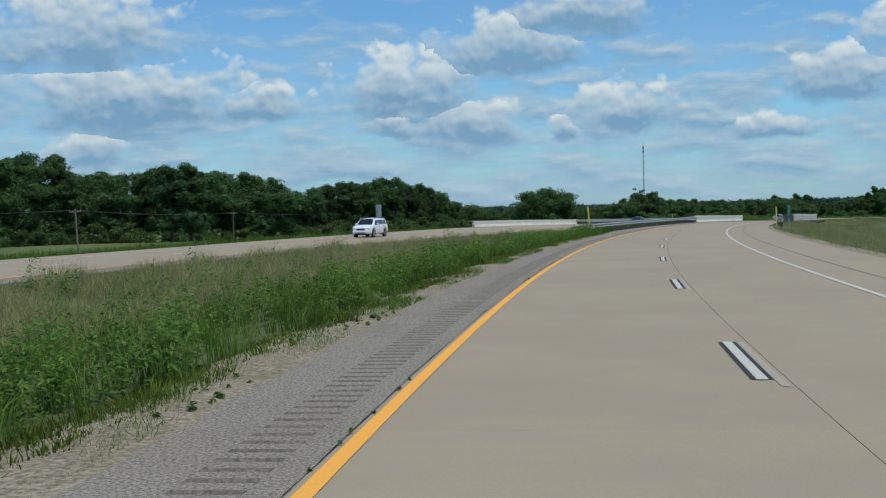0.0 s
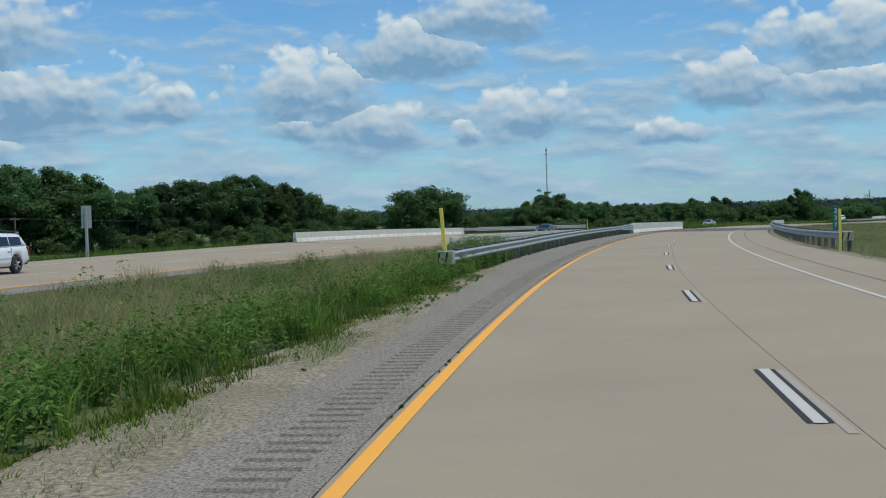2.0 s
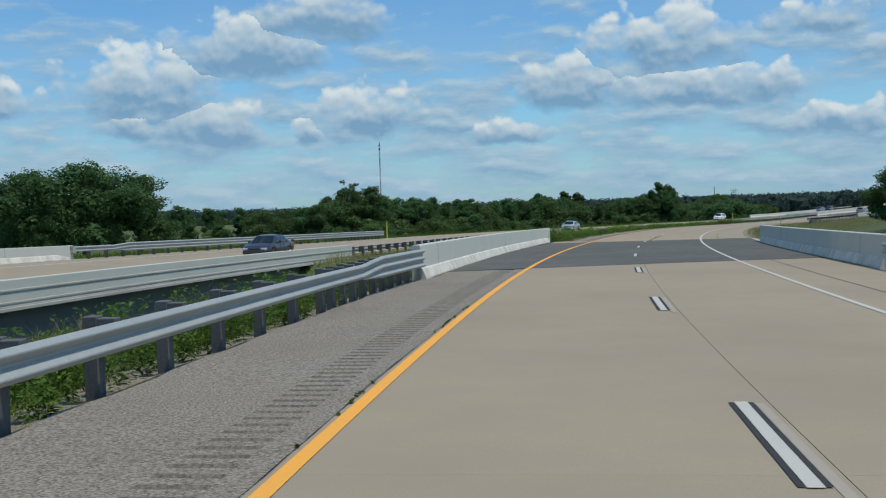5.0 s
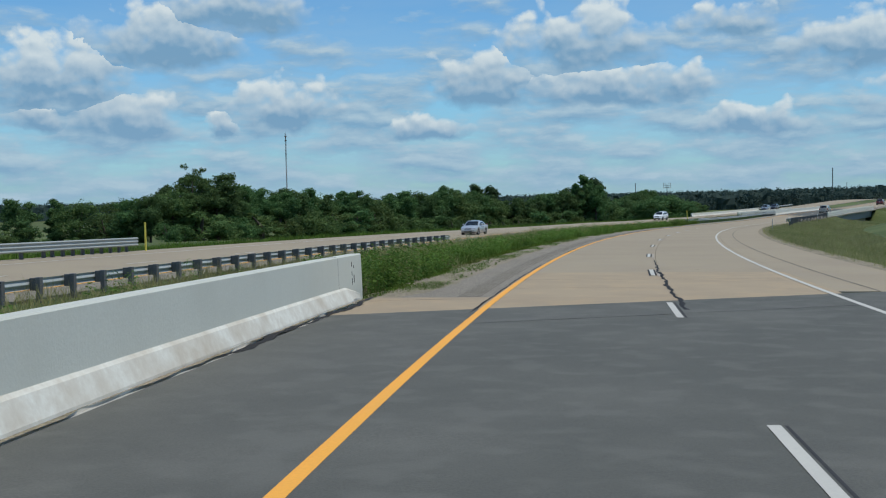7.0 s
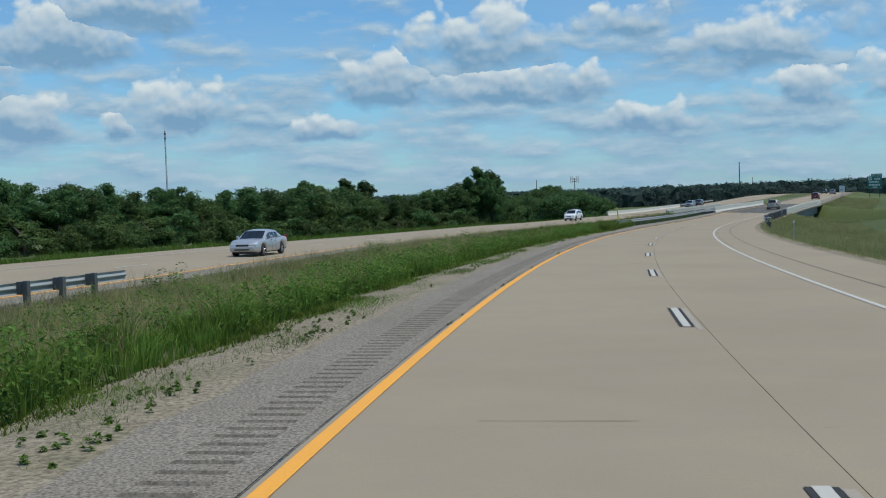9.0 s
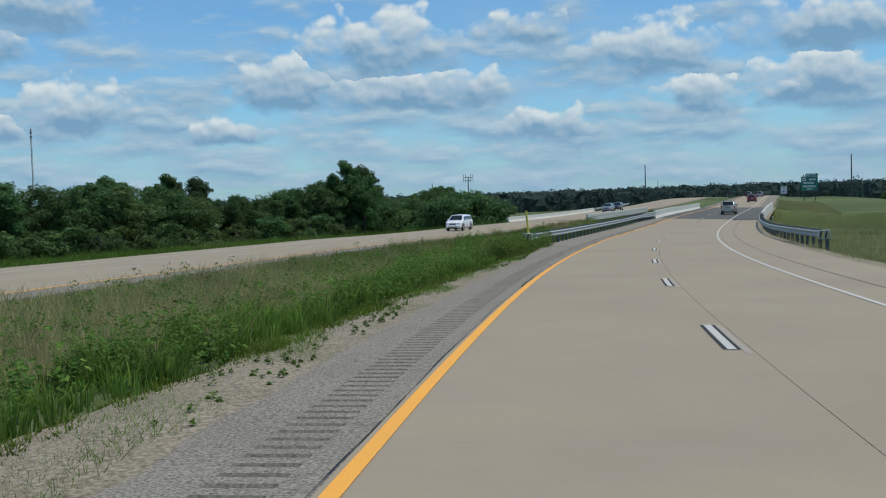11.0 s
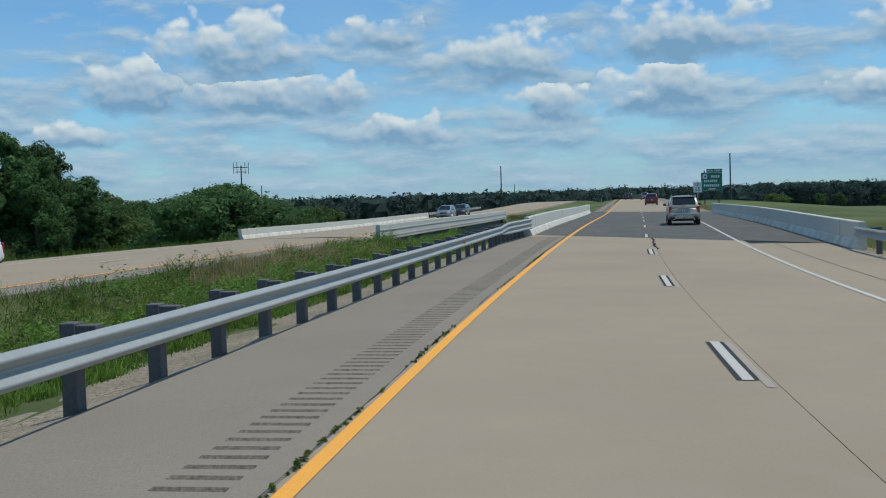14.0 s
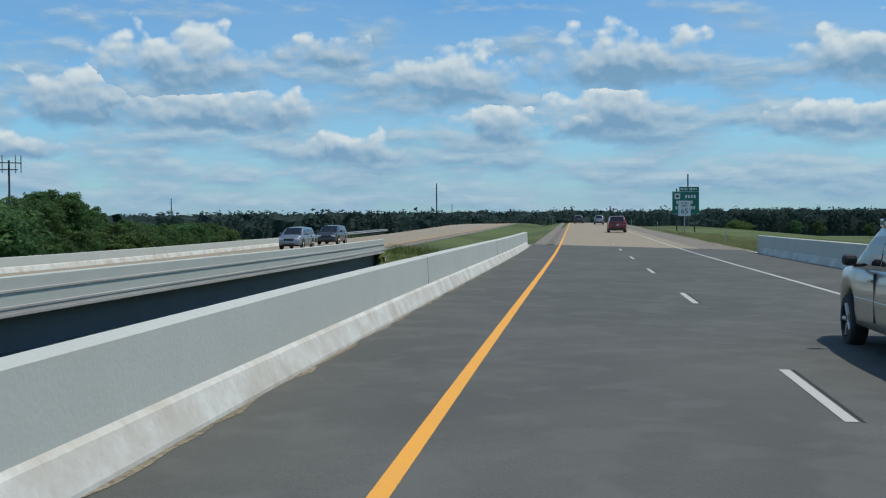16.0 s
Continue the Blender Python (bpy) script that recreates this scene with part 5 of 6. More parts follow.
def vehicle(name, label, sh, body, m, hatch=True, rack=False, rear_detail=False, dark_low=True, rear_hitch=False, group="", bed=False):
    t = thing(name, label, {"suv": "car", "car": "car", "pickup_truck": "pickup truck", "minivan": "minivan"}.get(name, "car"), group, m=m)
    base = thing_part("body", t)
    ys = sorted(set([0, 0.02, 0.06, 0.12] + list(np.arange(0.2, sh.L - 0.15, 0.06)) + [sh.L - 0.12, sh.L - 0.06, sh.L - 0.02, sh.L]))
    loft("shell", sh.section, ys, body, base)
    cy = [sh.hatch0, sh.hatch0 + 0.04] + list(np.linspace(sh.hatch0 + 0.1, sh.screen - 0.1, 26)) + [sh.screen]
    loft("cabin", sh.cabin, cy, body, base)
    # under body and wheels
    lump("underbody", -sh.W * 0.36, sh.W * 0.36, 0.25, sh.L - 0.3, sh.clear - 0.06, sh.clear + 0.30, M["trim"], base, 0.05)
    for x, side in ((-sh.W / 2 + 0.115, -1), (sh.W / 2 - 0.115, 1)):
        for y in (sh.ax0, sh.ax1):
            wheel(t, x, y, sh.wr, side)
    # side glass in panes, split by pillars
    span0, span1 = sh.hatch1 + 0.04, sh.roof1 + (sh.screen - sh.roof1) * 0.50
    cuts = [span0, span0 + (span1 - span0) * 0.30, span0 + (span1 - span0) * 0.66, span1]
    for g in (-1, 1):
        for a, b in zip(cuts[:-1], cuts[1:]):
            yy = np.linspace(a + 0.03, b - 0.03, 6)
            rows = []
            for f in (0.12, 0.35, 0.6, 0.86):
                rows.append([(g * sh.side(y, f)[0], y, sh.side(y, f)[1]) for y in yy])
            shell("window", rows, M["glass"], t, label="dark tinted side glass")
        # mirror, door handles, side moulding
        y = sh.screen - 0.62
        mz = sh.belt + 0.08
        lump("mirror", g * (sh.W / 2 + 0.0), g * (sh.W / 2 + 0.19), y - 0.05, y + 0.08, mz - 0.06, mz + 0.085, M["trim"] if rear_detail else body, t, 0.055)
        lump("mirror_arm", g * (sh.W / 2 - 0.09), g * (sh.W / 2 + 0.05), y - 0.02, y + 0.04, mz - 0.075, mz - 0.03, M["trim"], t, 0.015)
        for y in (cuts[1] + 0.16, cuts[2] + 0.16):
            x = sh.half(y)
            lump("door_handle", g * (x - 0.02), g * (x + 0.022), y - 0.1, y + 0.1, sh.belt - 0.16, sh.belt - 0.125, body, t, 0.01)
        for a, b in ((cuts[1], cuts[2] - 0.05), (cuts[2], cuts[3] - 0.1)):
            x = sh.half((a + b) / 2)
            lump("side_moulding", g * (x - 0.02), g * (x + 0.012), a, b, sh.belt - 0.44, sh.belt - 0.38, body, t, 0.008)
        for y in (cuts[1], cuts[2]):
            x = sh.half(y)
            lump("door_gap", g * (x * 0.955), g * (x + 0.0025), y - 0.006, y + 0.006, sh.clear + 0.12, sh.belt - 0.05, M["trim"], t, 0.002)
        # lamps
        x = sh.half(0.1)
        lump("tail_lamp", g * (x - 0.165), g * (x + 0.0), 0.0 if rear_detail else -0.012, 0.24, sh.rear_deck - 0.30, sh.rear_deck + (0.08 if hatch else -0.02), M["red_lamp"], t, 0.03, "red tail lamp")
        x = sh.half(sh.L - 0.2)
        lump("head_lamp", g * (x - 0.36), g * (x - 0.02), sh.L - 0.30, sh.L - 0.035, sh.hood - 0.36, sh.hood - 0.20, M["clear_lamp"], t, 0.04, "clear head lamp")
    # screens
    def slope(y0, y1, f0, f1, up):
        rows = []
        for f in np.linspace(f0, f1, 6):
            y = y0 + (y1 - y0) * f
            zr = sh.roof(y)
            sec = sh.cabin(y)
            w = sec[3][0] * 0.90
            rows.append([(w * k, y - up * 0.012, zr + 0.012 - 0.015 * k * k) for k in np.linspace(-1, 1, 9)])
        return rows

    shell("rear_window", slope(sh.hatch0, sh.hatch1, 0.14, 0.94, 1), M["glass"], t, label="dark tinted rear window")
    shell("windscreen", slope(sh.screen, sh.roof1, 0.10, 0.95, -1), M["glass"], t, label="windscreen")
    # bumpers, grille, plate
    w = sh.half(0.05)
    lump("rear_bumper", -w * 0.97, w * 0.97, -0.075, 0.14, 0.47, 0.70, body if not rear_detail else M["silver_low"], t, 0.06)
    lump("lower_valance", -w * 0.90, w * 0.90, -0.045, 0.2, sh.clear + 0.02, 0.48, M["trim"], t, 0.05)
    w = sh.half(sh.L - 0.1)
    lump("front_bumper", -w * 0.98, w * 0.98, sh.L - 0.16, sh.L + 0.05, 0.36, 0.60, body, t, 0.06)
    lump("grille", -w * 0.5, w * 0.5, sh.L - 0.1, sh.L + 0.012, sh.hood - 0.38, sh.hood - 0.22, M["trim"], t, 0.02, "dark grille")
    lump("air_intake", -w * 0.6, w * 0.6, sh.L, sh.L + 0.056, 0.38, 0.46, M["trim"], t, 0.01)
    pl = thing_part("licence_plate", t)
    lump("frame", -0.17, 0.17, -0.035, 0.03, sh.rear_deck - 0.235, sh.rear_deck - 0.055, M["trim"], pl, 0.01)
    lump("board", -0.15, 0.15, -0.042, 0.0, sh.rear_deck - 0.22, sh.rear_deck - 0.07, M["plate"], pl, 0.004)
    for i in range(6):
        x = -0.115 + i * 0.043 + (0.012 if i > 2 else 0)
        lump("bar", x - 0.013, x + 0.013, -0.046, 0.0, sh.rear_deck - 0.185, sh.rear_deck - 0.105, M["plate_ink"], pl, 0.003)
    if rear_detail:
        lump("hatch_strip", -0.42, 0.42, -0.05, 0.02, sh.rear_deck + 0.01, sh.rear_deck + 0.05, M["silver_low"], t, 0.012, "silver strip over the number plate")
        bm = bmesh.new()
        for a in (-0.55, 0, 0.55):
            rod(bm, (0, -0.055, sh.rear_deck + 0.06), (0.075 * math.sin(a * 2.2), -0.06, sh.rear_deck + 0.06 - 0.09 * math.cos(a * 3)), 0.012, 0.006, 6)
        part("badge", bm, M["chrome"], t)
        lump("plate_recess", -0.34, 0.34, -0.012, 0.05, sh.rear_deck - 0.27, sh.rear_deck - 0.02, M["silver_low"], t, 0.03)
        bm = bmesh.new()
        rod(bm, (0.02, -0.005, sh.belt + 0.0), (0.0, 0.02, sh.belt + 0.05), 0.018, 0.014, 8)
        rod(bm, (0.0, 0.015, sh.belt + 0.045), (-0.42, 0.08, sh.belt + 0.075), 0.011, 0.006, 6)
        part("wiper", bm, M["trim"], t)
        lump("bumper_plate", -0.52, 0.52, -0.085, 0.02, 0.37, 0.545, M["silver_low"], t, 0.02)
        for g in (-1, 1):
            lump("reflector", g * 0.40, g * 0.62, -0.088, 0.0, 0.553, 0.585, M["red_lamp"], t, 0.008)
            lump("bumper_corner", g * 0.54, g * (w * 1.0), -0.05, 0.28, 0.31, 0.47, M["trim"], t, 0.04)
            bm = bmesh.new()
            rod(bm, (g * 0.55, -0.05, 0.34), (g * 0.55, 0.2, 0.34), 0.032, 0.032, 12)
            part("exhaust", bm, M["chrome"], t)
        lump("spoiler", -sh.W * 0.335, sh.W * 0.335, sh.hatch1 - 0.11, sh.hatch1 + 0.06, sh.H - 0.080, sh.H - 0.045, body, t, 0.016)
        lump("stop_lamp", -0.22, 0.22, sh.hatch1 - 0.105, sh.hatch1 - 0.06, sh.H - 0.092, sh.H - 0.082, M["red_lamp"], t, 0.004)
    if rear_hitch:
        bm = bmesh.new()
        rod(bm, (0, -0.14, 0.34), (0, 0.2, 0.34), 0.032, 0.032, 8)
        rod(bm, (0, -0.14, 0.33), (0, -0.14, 0.42), 0.018, 0.018, 8)
        bmesh.ops.create_uvsphere(bm, u_segments=10, v_segments=6, radius=0.028, matrix=Matrix.Translation((0, -0.14, 0.44)))
        part("tow_hitch", bm, M["steel_dark"], t)
    if rack:
        rk = thing_part("roof_rack", t)
        for g in (-1, 1):
            x = g * sh.W * 0.355
            bm = bmesh.new()
            y0, y1 = sh.hatch1 + 0.1, sh.roof1 - 0.1
            prev = None
            for f in np.linspace(0, 1, 9):
                y = y0 + (y1 - y0) * f
                p = Vector((x, y, sh.roof(y) + 0.095 - 0.05 * abs(2 * f - 1) ** 4))
                if prev is not None:
                    rod(bm, prev, p, 0.024, 0.024, 8)
                prev = p
            part("rail", bm, M["trim"], rk, "black roof rail")
            for y in (y0, y1):
                lump("rail_foot", x - 0.03, x + 0.03, y - 0.09, y + 0.09, sh.roof(y) - 0.03, sh.roof(y) + 0.07, M["chrome"], rk, 0.02, "bright rail foot")
        for y in (sh.hatch1 + 0.45, sh.roof1 - 0.5):
            lump("crossbar", -sh.W * 0.355, sh.W * 0.355, y - 0.03, y + 0.03, sh.roof(y) + 0.05, sh.roof(y) + 0.075, M["trim"], rk, 0.01)
        bm = bmesh.new()
        rod(bm, (0.05, sh.hatch1 + 0.25, sh.H - 0.01), (0.05, sh.hatch1 + 0.17, sh.H + 0.17), 0.006, 0.003, 6)
        part("aerial", bm, M["trim"], t)
    return t


SUV = dict(L=4.78, W=1.81, H=1.66, belt=1.07, hood=1.03, rear_deck=0.98, hatch0=0.06, hatch1=0.42, roof1=3.05, screen=3.80, wr=0.35, ax0=0.95, ax1=3.81, clear=0.30)
SEDAN = dict(L=4.75, W=1.80, H=1.45, belt=0.95, hood=0.92, rear_deck=0.98, hatch0=0.75, hatch1=1.45, roof1=2.75, screen=3.55, wr=0.32, ax0=1.0, ax1=3.75, clear=0.24)
VAN = dict(L=4.9, W=1.95, H=1.75, belt=1.10, hood=1.0, rear_deck=0.96, hatch0=0.04, hatch1=0.40, roof1=3.15, screen=4.1, wr=0.34, ax0=0.95, ax1=3.9, clear=0.27)

vehicle("suv", "champagne silver sport utility vehicle with dark tinted glass and roof rails", Shape(**SUV), M["silver_gold"], on_road(416.1, 2.18, 0.0065), rack=True, rear_detail=True, rear_hitch=True)
vehicle("minivan", "maroon minivan driving in the outer lane", Shape(**VAN), M["red_car"], on_road(520.8, 2.0, 0.0))


def oncoming(name, label, shape, body, s, lane, rack=False):
    mid = (float(opp_in(s)) + float(opp_out(s))) / 2 + 0.75
    m = on_road(s, mid + (1.8 if lane == 0 else -1.8), -0.003, 180)
    return vehicle(name, label, Shape(**shape), body, m, rack=rack)


oncoming("suv", "white sport utility vehicle on the opposite carriageway", SUV, M["white_car"], 92, 1, True)
oncoming("car", "dark charcoal car on the opposite carriageway", SEDAN, M["dark_car"], 192, 0)
oncoming("car", "pale silver saloon car on the opposite carriageway", SEDAN, M["pale_silver"], 287, 0)
oncoming("suv", "white crossover car on the opposite carriageway", SUV, M["white_car"], 390, 1)
oncoming("suv", "blue grey sport utility vehicle on the far bridge", SUV, M["blue_grey"], 487, 1)
oncoming("suv", "grey crossover car following on the far bridge", SUV, M["dark_car"], 499, 1)
vehicle("suv", "grey car far ahead near the crest", Shape(**SUV), M["blue_grey"], on_road(604, 2.0, 0.0))
vehicle("suv", "dark vehicle far ahead at the crest", Shape(**SUV), M["dark_car"], on_road(622, -1.6, 0.0))


# ---- poles, wires, mast and signs ----
def utility_pole(x, y, top, arm=1.2, base=None, r=0.14, label="weathered wooden utility pole with a crossarm", lean=0.0):
    g = ground_at(x, y) if base is None else base
    t = thing("utility_pole", label, "utility pole", "utility poles", m=pose(x, y, g, 0, lean, 20))
    bm = bmesh.new()
    rod(bm, (0, 0, -0.8), (0, 0, top - g), r, r * 0.7, 10)
    part("pole", bm, M["wood"], t)
    if arm:
        lump("crossarm", -arm, arm, -0.05, 0.05, top - g - 0.45, top - g - 0.33, M["wood"], t, 0.01)
        for k in (-0.9, -0.45, 0.45, 0.9):
            bm = bmesh.new()
            rod(bm, (k * arm, 0, top - g - 0.33), (k * arm, 0, top - g - 0.15), 0.035, 0.03, 8)
            part("insulator", bm, M["fascia"], t)
    return t


def steel_pole(x, y, top, r=0.22, label="tall plain dark steel pole", head=False):
    g = ground_at(x, y)
    t = thing("steel_pole", label, "pole", "steel poles", m=pose(x, y, g))
    bm = bmesh.new()
    rod(bm, (0, 0, -1.0), (0, 0, top - g), r, r * 0.65, 10)
    part("shaft", bm, M["steel_dark"], t)
    if head:
        for z, w in ((top - g - 0.25, 1.1), (top - g - 0.9, 0.8)):
            lump("bracket", -w, w, -0.05, 0.05, z - 0.05, z + 0.05, M["steel_dark"], t, 0.01)
        for k in (-1.1, -0.6, 0.6, 1.1):
            lump("antenna", k - 0.05, k + 0.05, -0.05, 0.05, top - g - 1.2, top - g + 0.5, M["fascia"], t, 0.02, "pale antenna rod")
    return t


def wire(a, b, sag, n=10, r=0.02):
    bm = bmesh.new()
    prev = None
    for i in range(n + 1):
        f = i / n
        p = Vector(a).lerp(Vector(b), f) - Vector((0, 0, sag * 4 * f * (1 - f)))
        if prev is not None:
            rod(bm, prev, p, r, r, 5)
        prev = p
    ob = part("cable", bm, M["steel_dark"])
    return tagged(ob, "thin dark overhead cable sagging between poles", "cable", "overhead cables")


POLES = [(-60, 40, 3.4), (-62, 127, 3.3), (-72, 219.6, 2.9), (-57, 312, 2.0)]
for x, y, z in POLES:
    utility_pole(x, y, z, 0.7, None, 0.13, "grey wooden utility pole before the dark wood", -2 if y == 127 else 0)
for (xa, ya, za), (xb, yb, zb) in zip(POLES[:-1], POLES[1:]):
    for o in (-0.6, 0.6):
        wire((xa + o, ya, za - 0.2), (xb + o, yb, zb - 0.2), 0.5)
steel_pole(154.1, 483.7, 4.6, 0.14, "slim grey pole with antenna rods at its top", True)
steel_pole(427.4, 852.3, 18.4, 0.42)
steel_pole(417.0, 661.2, 15.1, 0.36)
steel_pole(299.4, 888.5, 10.8, 0.34)
steel_pole(470, 905, 9.0, 0.25)
steel_pole(250, 860, 8.0, 0.25, "far pole with antenna rods", True)


def lattice_mast(x, y, top):
    g = -6.0
    t = thing("radio_mast", "tall slim lattice radio mast behind the trees", "radio mast", m=pose(x, y, g))
    h = top - g
    legs = [Vector((0.55 * math.cos(a), 0.55 * math.sin(a), 0)) for a in (0.3, 2.4, 4.5)]
    for l in legs:
        bm = bmesh.new()
        rod(bm, l, l + Vector((0, 0, h * 0.965)), 0.12, 0.12, 6)
        part("leg", bm, M["mast"], t)
    bm = bmesh.new()
    n = 46
    for i in range(n):
        for j in range(3):
            a, b = legs[j], legs[(j + 1) % 3]
            z0, z1 = h * 0.965 * i / n, h * 0.965 * (i + 1) / n
            rod(bm, a + Vector((0, 0, z0)), b + Vector((0, 0, z1)), 0.05, 0.05, 4)
            rod(bm, a + Vector((0, 0, z1)), b + Vector((0, 0, z1)), 0.05, 0.05, 4)
    part("bracing", bm, M["mast"], t)
    bm = bmesh.new()
    rod(bm, (0, 0, h * 0.96), (0, 0, h), 0.10, 0.05, 6)
    part("aerial", bm, M["mast"], t)
    for z in (0.93, 0.88):
        lump("antenna_panel", -0.9, 0.9, -0.35, 0.35, h * z - 0.8, h * z + 0.8, M["mast"], t, 0.05)


lattice_mast(75.6, 1210.0, 71.0)

M["sign_green"] = material("green_sign_sheeting", (0.014, 0.165, 0.12), 0.45, grain=(4, (0.012, 0.14, 0.10), 0.4), stain=(0.8, (0.02, 0.18, 0.135), 0.4))
M["sign_white"] = material("white_sign_sheeting", (0.72, 0.74, 0.74), 0.5, grain=(6, (0.62, 0.64, 0.64), 0.4))
M["sign_ink"] = material("black_sign_ink", (0.03, 0.03, 0.035), 0.5)


def words(text, size, mat, parent, x, z, y=-0.03, align="CENTER"):
    cu = bpy.data.curves.new("text", "FONT")
    cu.body, cu.size, cu.align_x, cu.align_y, cu.extrude = text, size, align, "CENTER", 0.004
    tmp = bpy.data.objects.new("lettering", cu)
    scene.collection.objects.link(tmp)
    me = bpy.data.meshes.new_from_object(tmp.evaluated_get(bpy.context.evaluated_depsgraph_get()))
    bpy.data.objects.remove(tmp)
    me.materials.clear()
    me.materials.append(mat)
    ob = new("lettering", me)
    ob.parent = parent
    ob.matrix_basis = pose(x, y, z, 90, 0, 0)
    return ob


def sign_base(name, label, category, s, d, post_x, height, turn=0.0, steel="zinc", r=0.05):
    x, y, z = ground_xyz(s, d)
    t = thing(name, label, category, m=pose(float(x), float(y), float(z), 0, 0, heading(s) + turn))
    for px_ in post_x:
        bm = bmesh.new()
        box(bm, px_ - r, px_ + r, 0.0, 2 * r, -0.5, height)
        bevelled(bm, 0.01, 1)
        part("post", bm, M[steel], t)
    return t


# the green guide sign with its exit tab
s_z = float(ground_xyz(582, 15.0)[2])
top = 3.75 - s_z
sg = sign_base("guide_sign", "large green highway guide sign with an exit tab on posts", "road sign", 582, 15.2, (-1.4, 1.4), top - 0.3, steel="steel_dark", r=0.10)
lump("panel", -2.1, 2.1, -0.06, 0.0, top - 4.4, top - 0.72, M["sign_green"], sg, 0.02)
lump("exit_tab", -1.0, 2.1, -0.06, 0.0, top - 0.70, top, M["sign_green"], sg, 0.02)
lump("border", -2.06, 2.06, -0.064, -0.05, top - 0.82, top - 0.78, M["sign_white"], sg, 0.004)
lump("border", -2.06, 2.06, -0.064, -0.05, top - 4.36, top - 4.32, M["sign_white"], sg, 0.004)
lump("route_shield", -1.75, -0.85, -0.08, -0.05, top - 1.95, top - 1.05, M["sign_white"], sg, 0.12)
lump("route_bar", -1.5, -1.1, -0.09, -0.06, top - 1.68, top - 1.32, M["sign_ink"], sg, 0.02)
for i, (x0, x1, zc, hh) in enumerate(((-0.8, 0.35, 0.35, 0.3), (0.6, 1.8, 0.35, 0.3), (-0.1, 1.7, 1.55, 0.5), (-1.5, 1.2, 2.45, 0.5), (-1.6, 1.6, 3.35, 0.5), (-0.6, 0.8, 4.05, 0.32))):
    n = max(2, int((x1 - x0) / (hh * 0.75)))
    for j in range(n):
        a = x0 + (x1 - x0) * j / n
        lump("bar", a, a + (x1 - x0) / n * 0.68, -0.072, -0.05, top - zc - hh / 2, top - zc + hh / 2, M["sign_white"], sg, 0.01)

sp = sign_base("speed_sign", "white speed limit sign reading sixty five on a post", "road sign", 517.5, 8.6, (0.0,), 3.8)
lump("panel", -0.61, 0.61, -0.03, 0.0, 2.15, 3.68, M["sign_white"], sp, 0.02)
words("SPEED", 0.27, M["sign_ink"], sp, 0, 3.44, -0.033)
words("LIMIT", 0.27, M["sign_ink"], sp, 0, 3.17, -0.033)
words("65", 0.72, M["sign_ink"], sp, 0, 2.62, -0.033)

mm = sign_base("mile_marker", "narrow green mile marker sign on a steel post", "road sign", 109.0, 8.3, (0.0,), 2.2)
lump("panel", -0.15, 0.15, -0.02, 0.0, 1.05, 2.25, M["sign_green"], mm, 0.02)
for i, c in enumerate("237"):
    words(c, 0.34, M["sign_white"], mm, 0, 2.02 - 0.36 * i, -0.023)

# the back of a road sign beyond the opposite carriageway, and small delineators
bk = sign_base("road_sign", "back of a narrow grey road sign on a post", "road sign", 108.0, -33.0, (0.0,), 3.0, turn=10, r=0.07)
lump("panel", -0.30, 0.30, 0.10, 0.13, 1.7, 3.0, M["zinc"], bk, 0.02)


def delineator(s, d, h=1.2):
    x, y, z = ground_xyz(s, d)
    t = thing("delineator", "thin roadside delineator post with a white reflector", "delineator", "delineators", m=pose(float(x), float(y), float(z), 0, 0, heading(s)))
    lump("stake", -0.03, 0.03, 0, 0.02, -0.3, h, M["zinc"], t, 0.005)
    lump("reflector", -0.045, 0.045, -0.008, 0.0, h - 0.14, h - 0.02, M["sign_white"], t, 0.004)


for s in (20, 290, 372, 480, 540, 600):
    delineator(s, 7.6)
for s in (540, 585):
    delineator(s, -6.0)


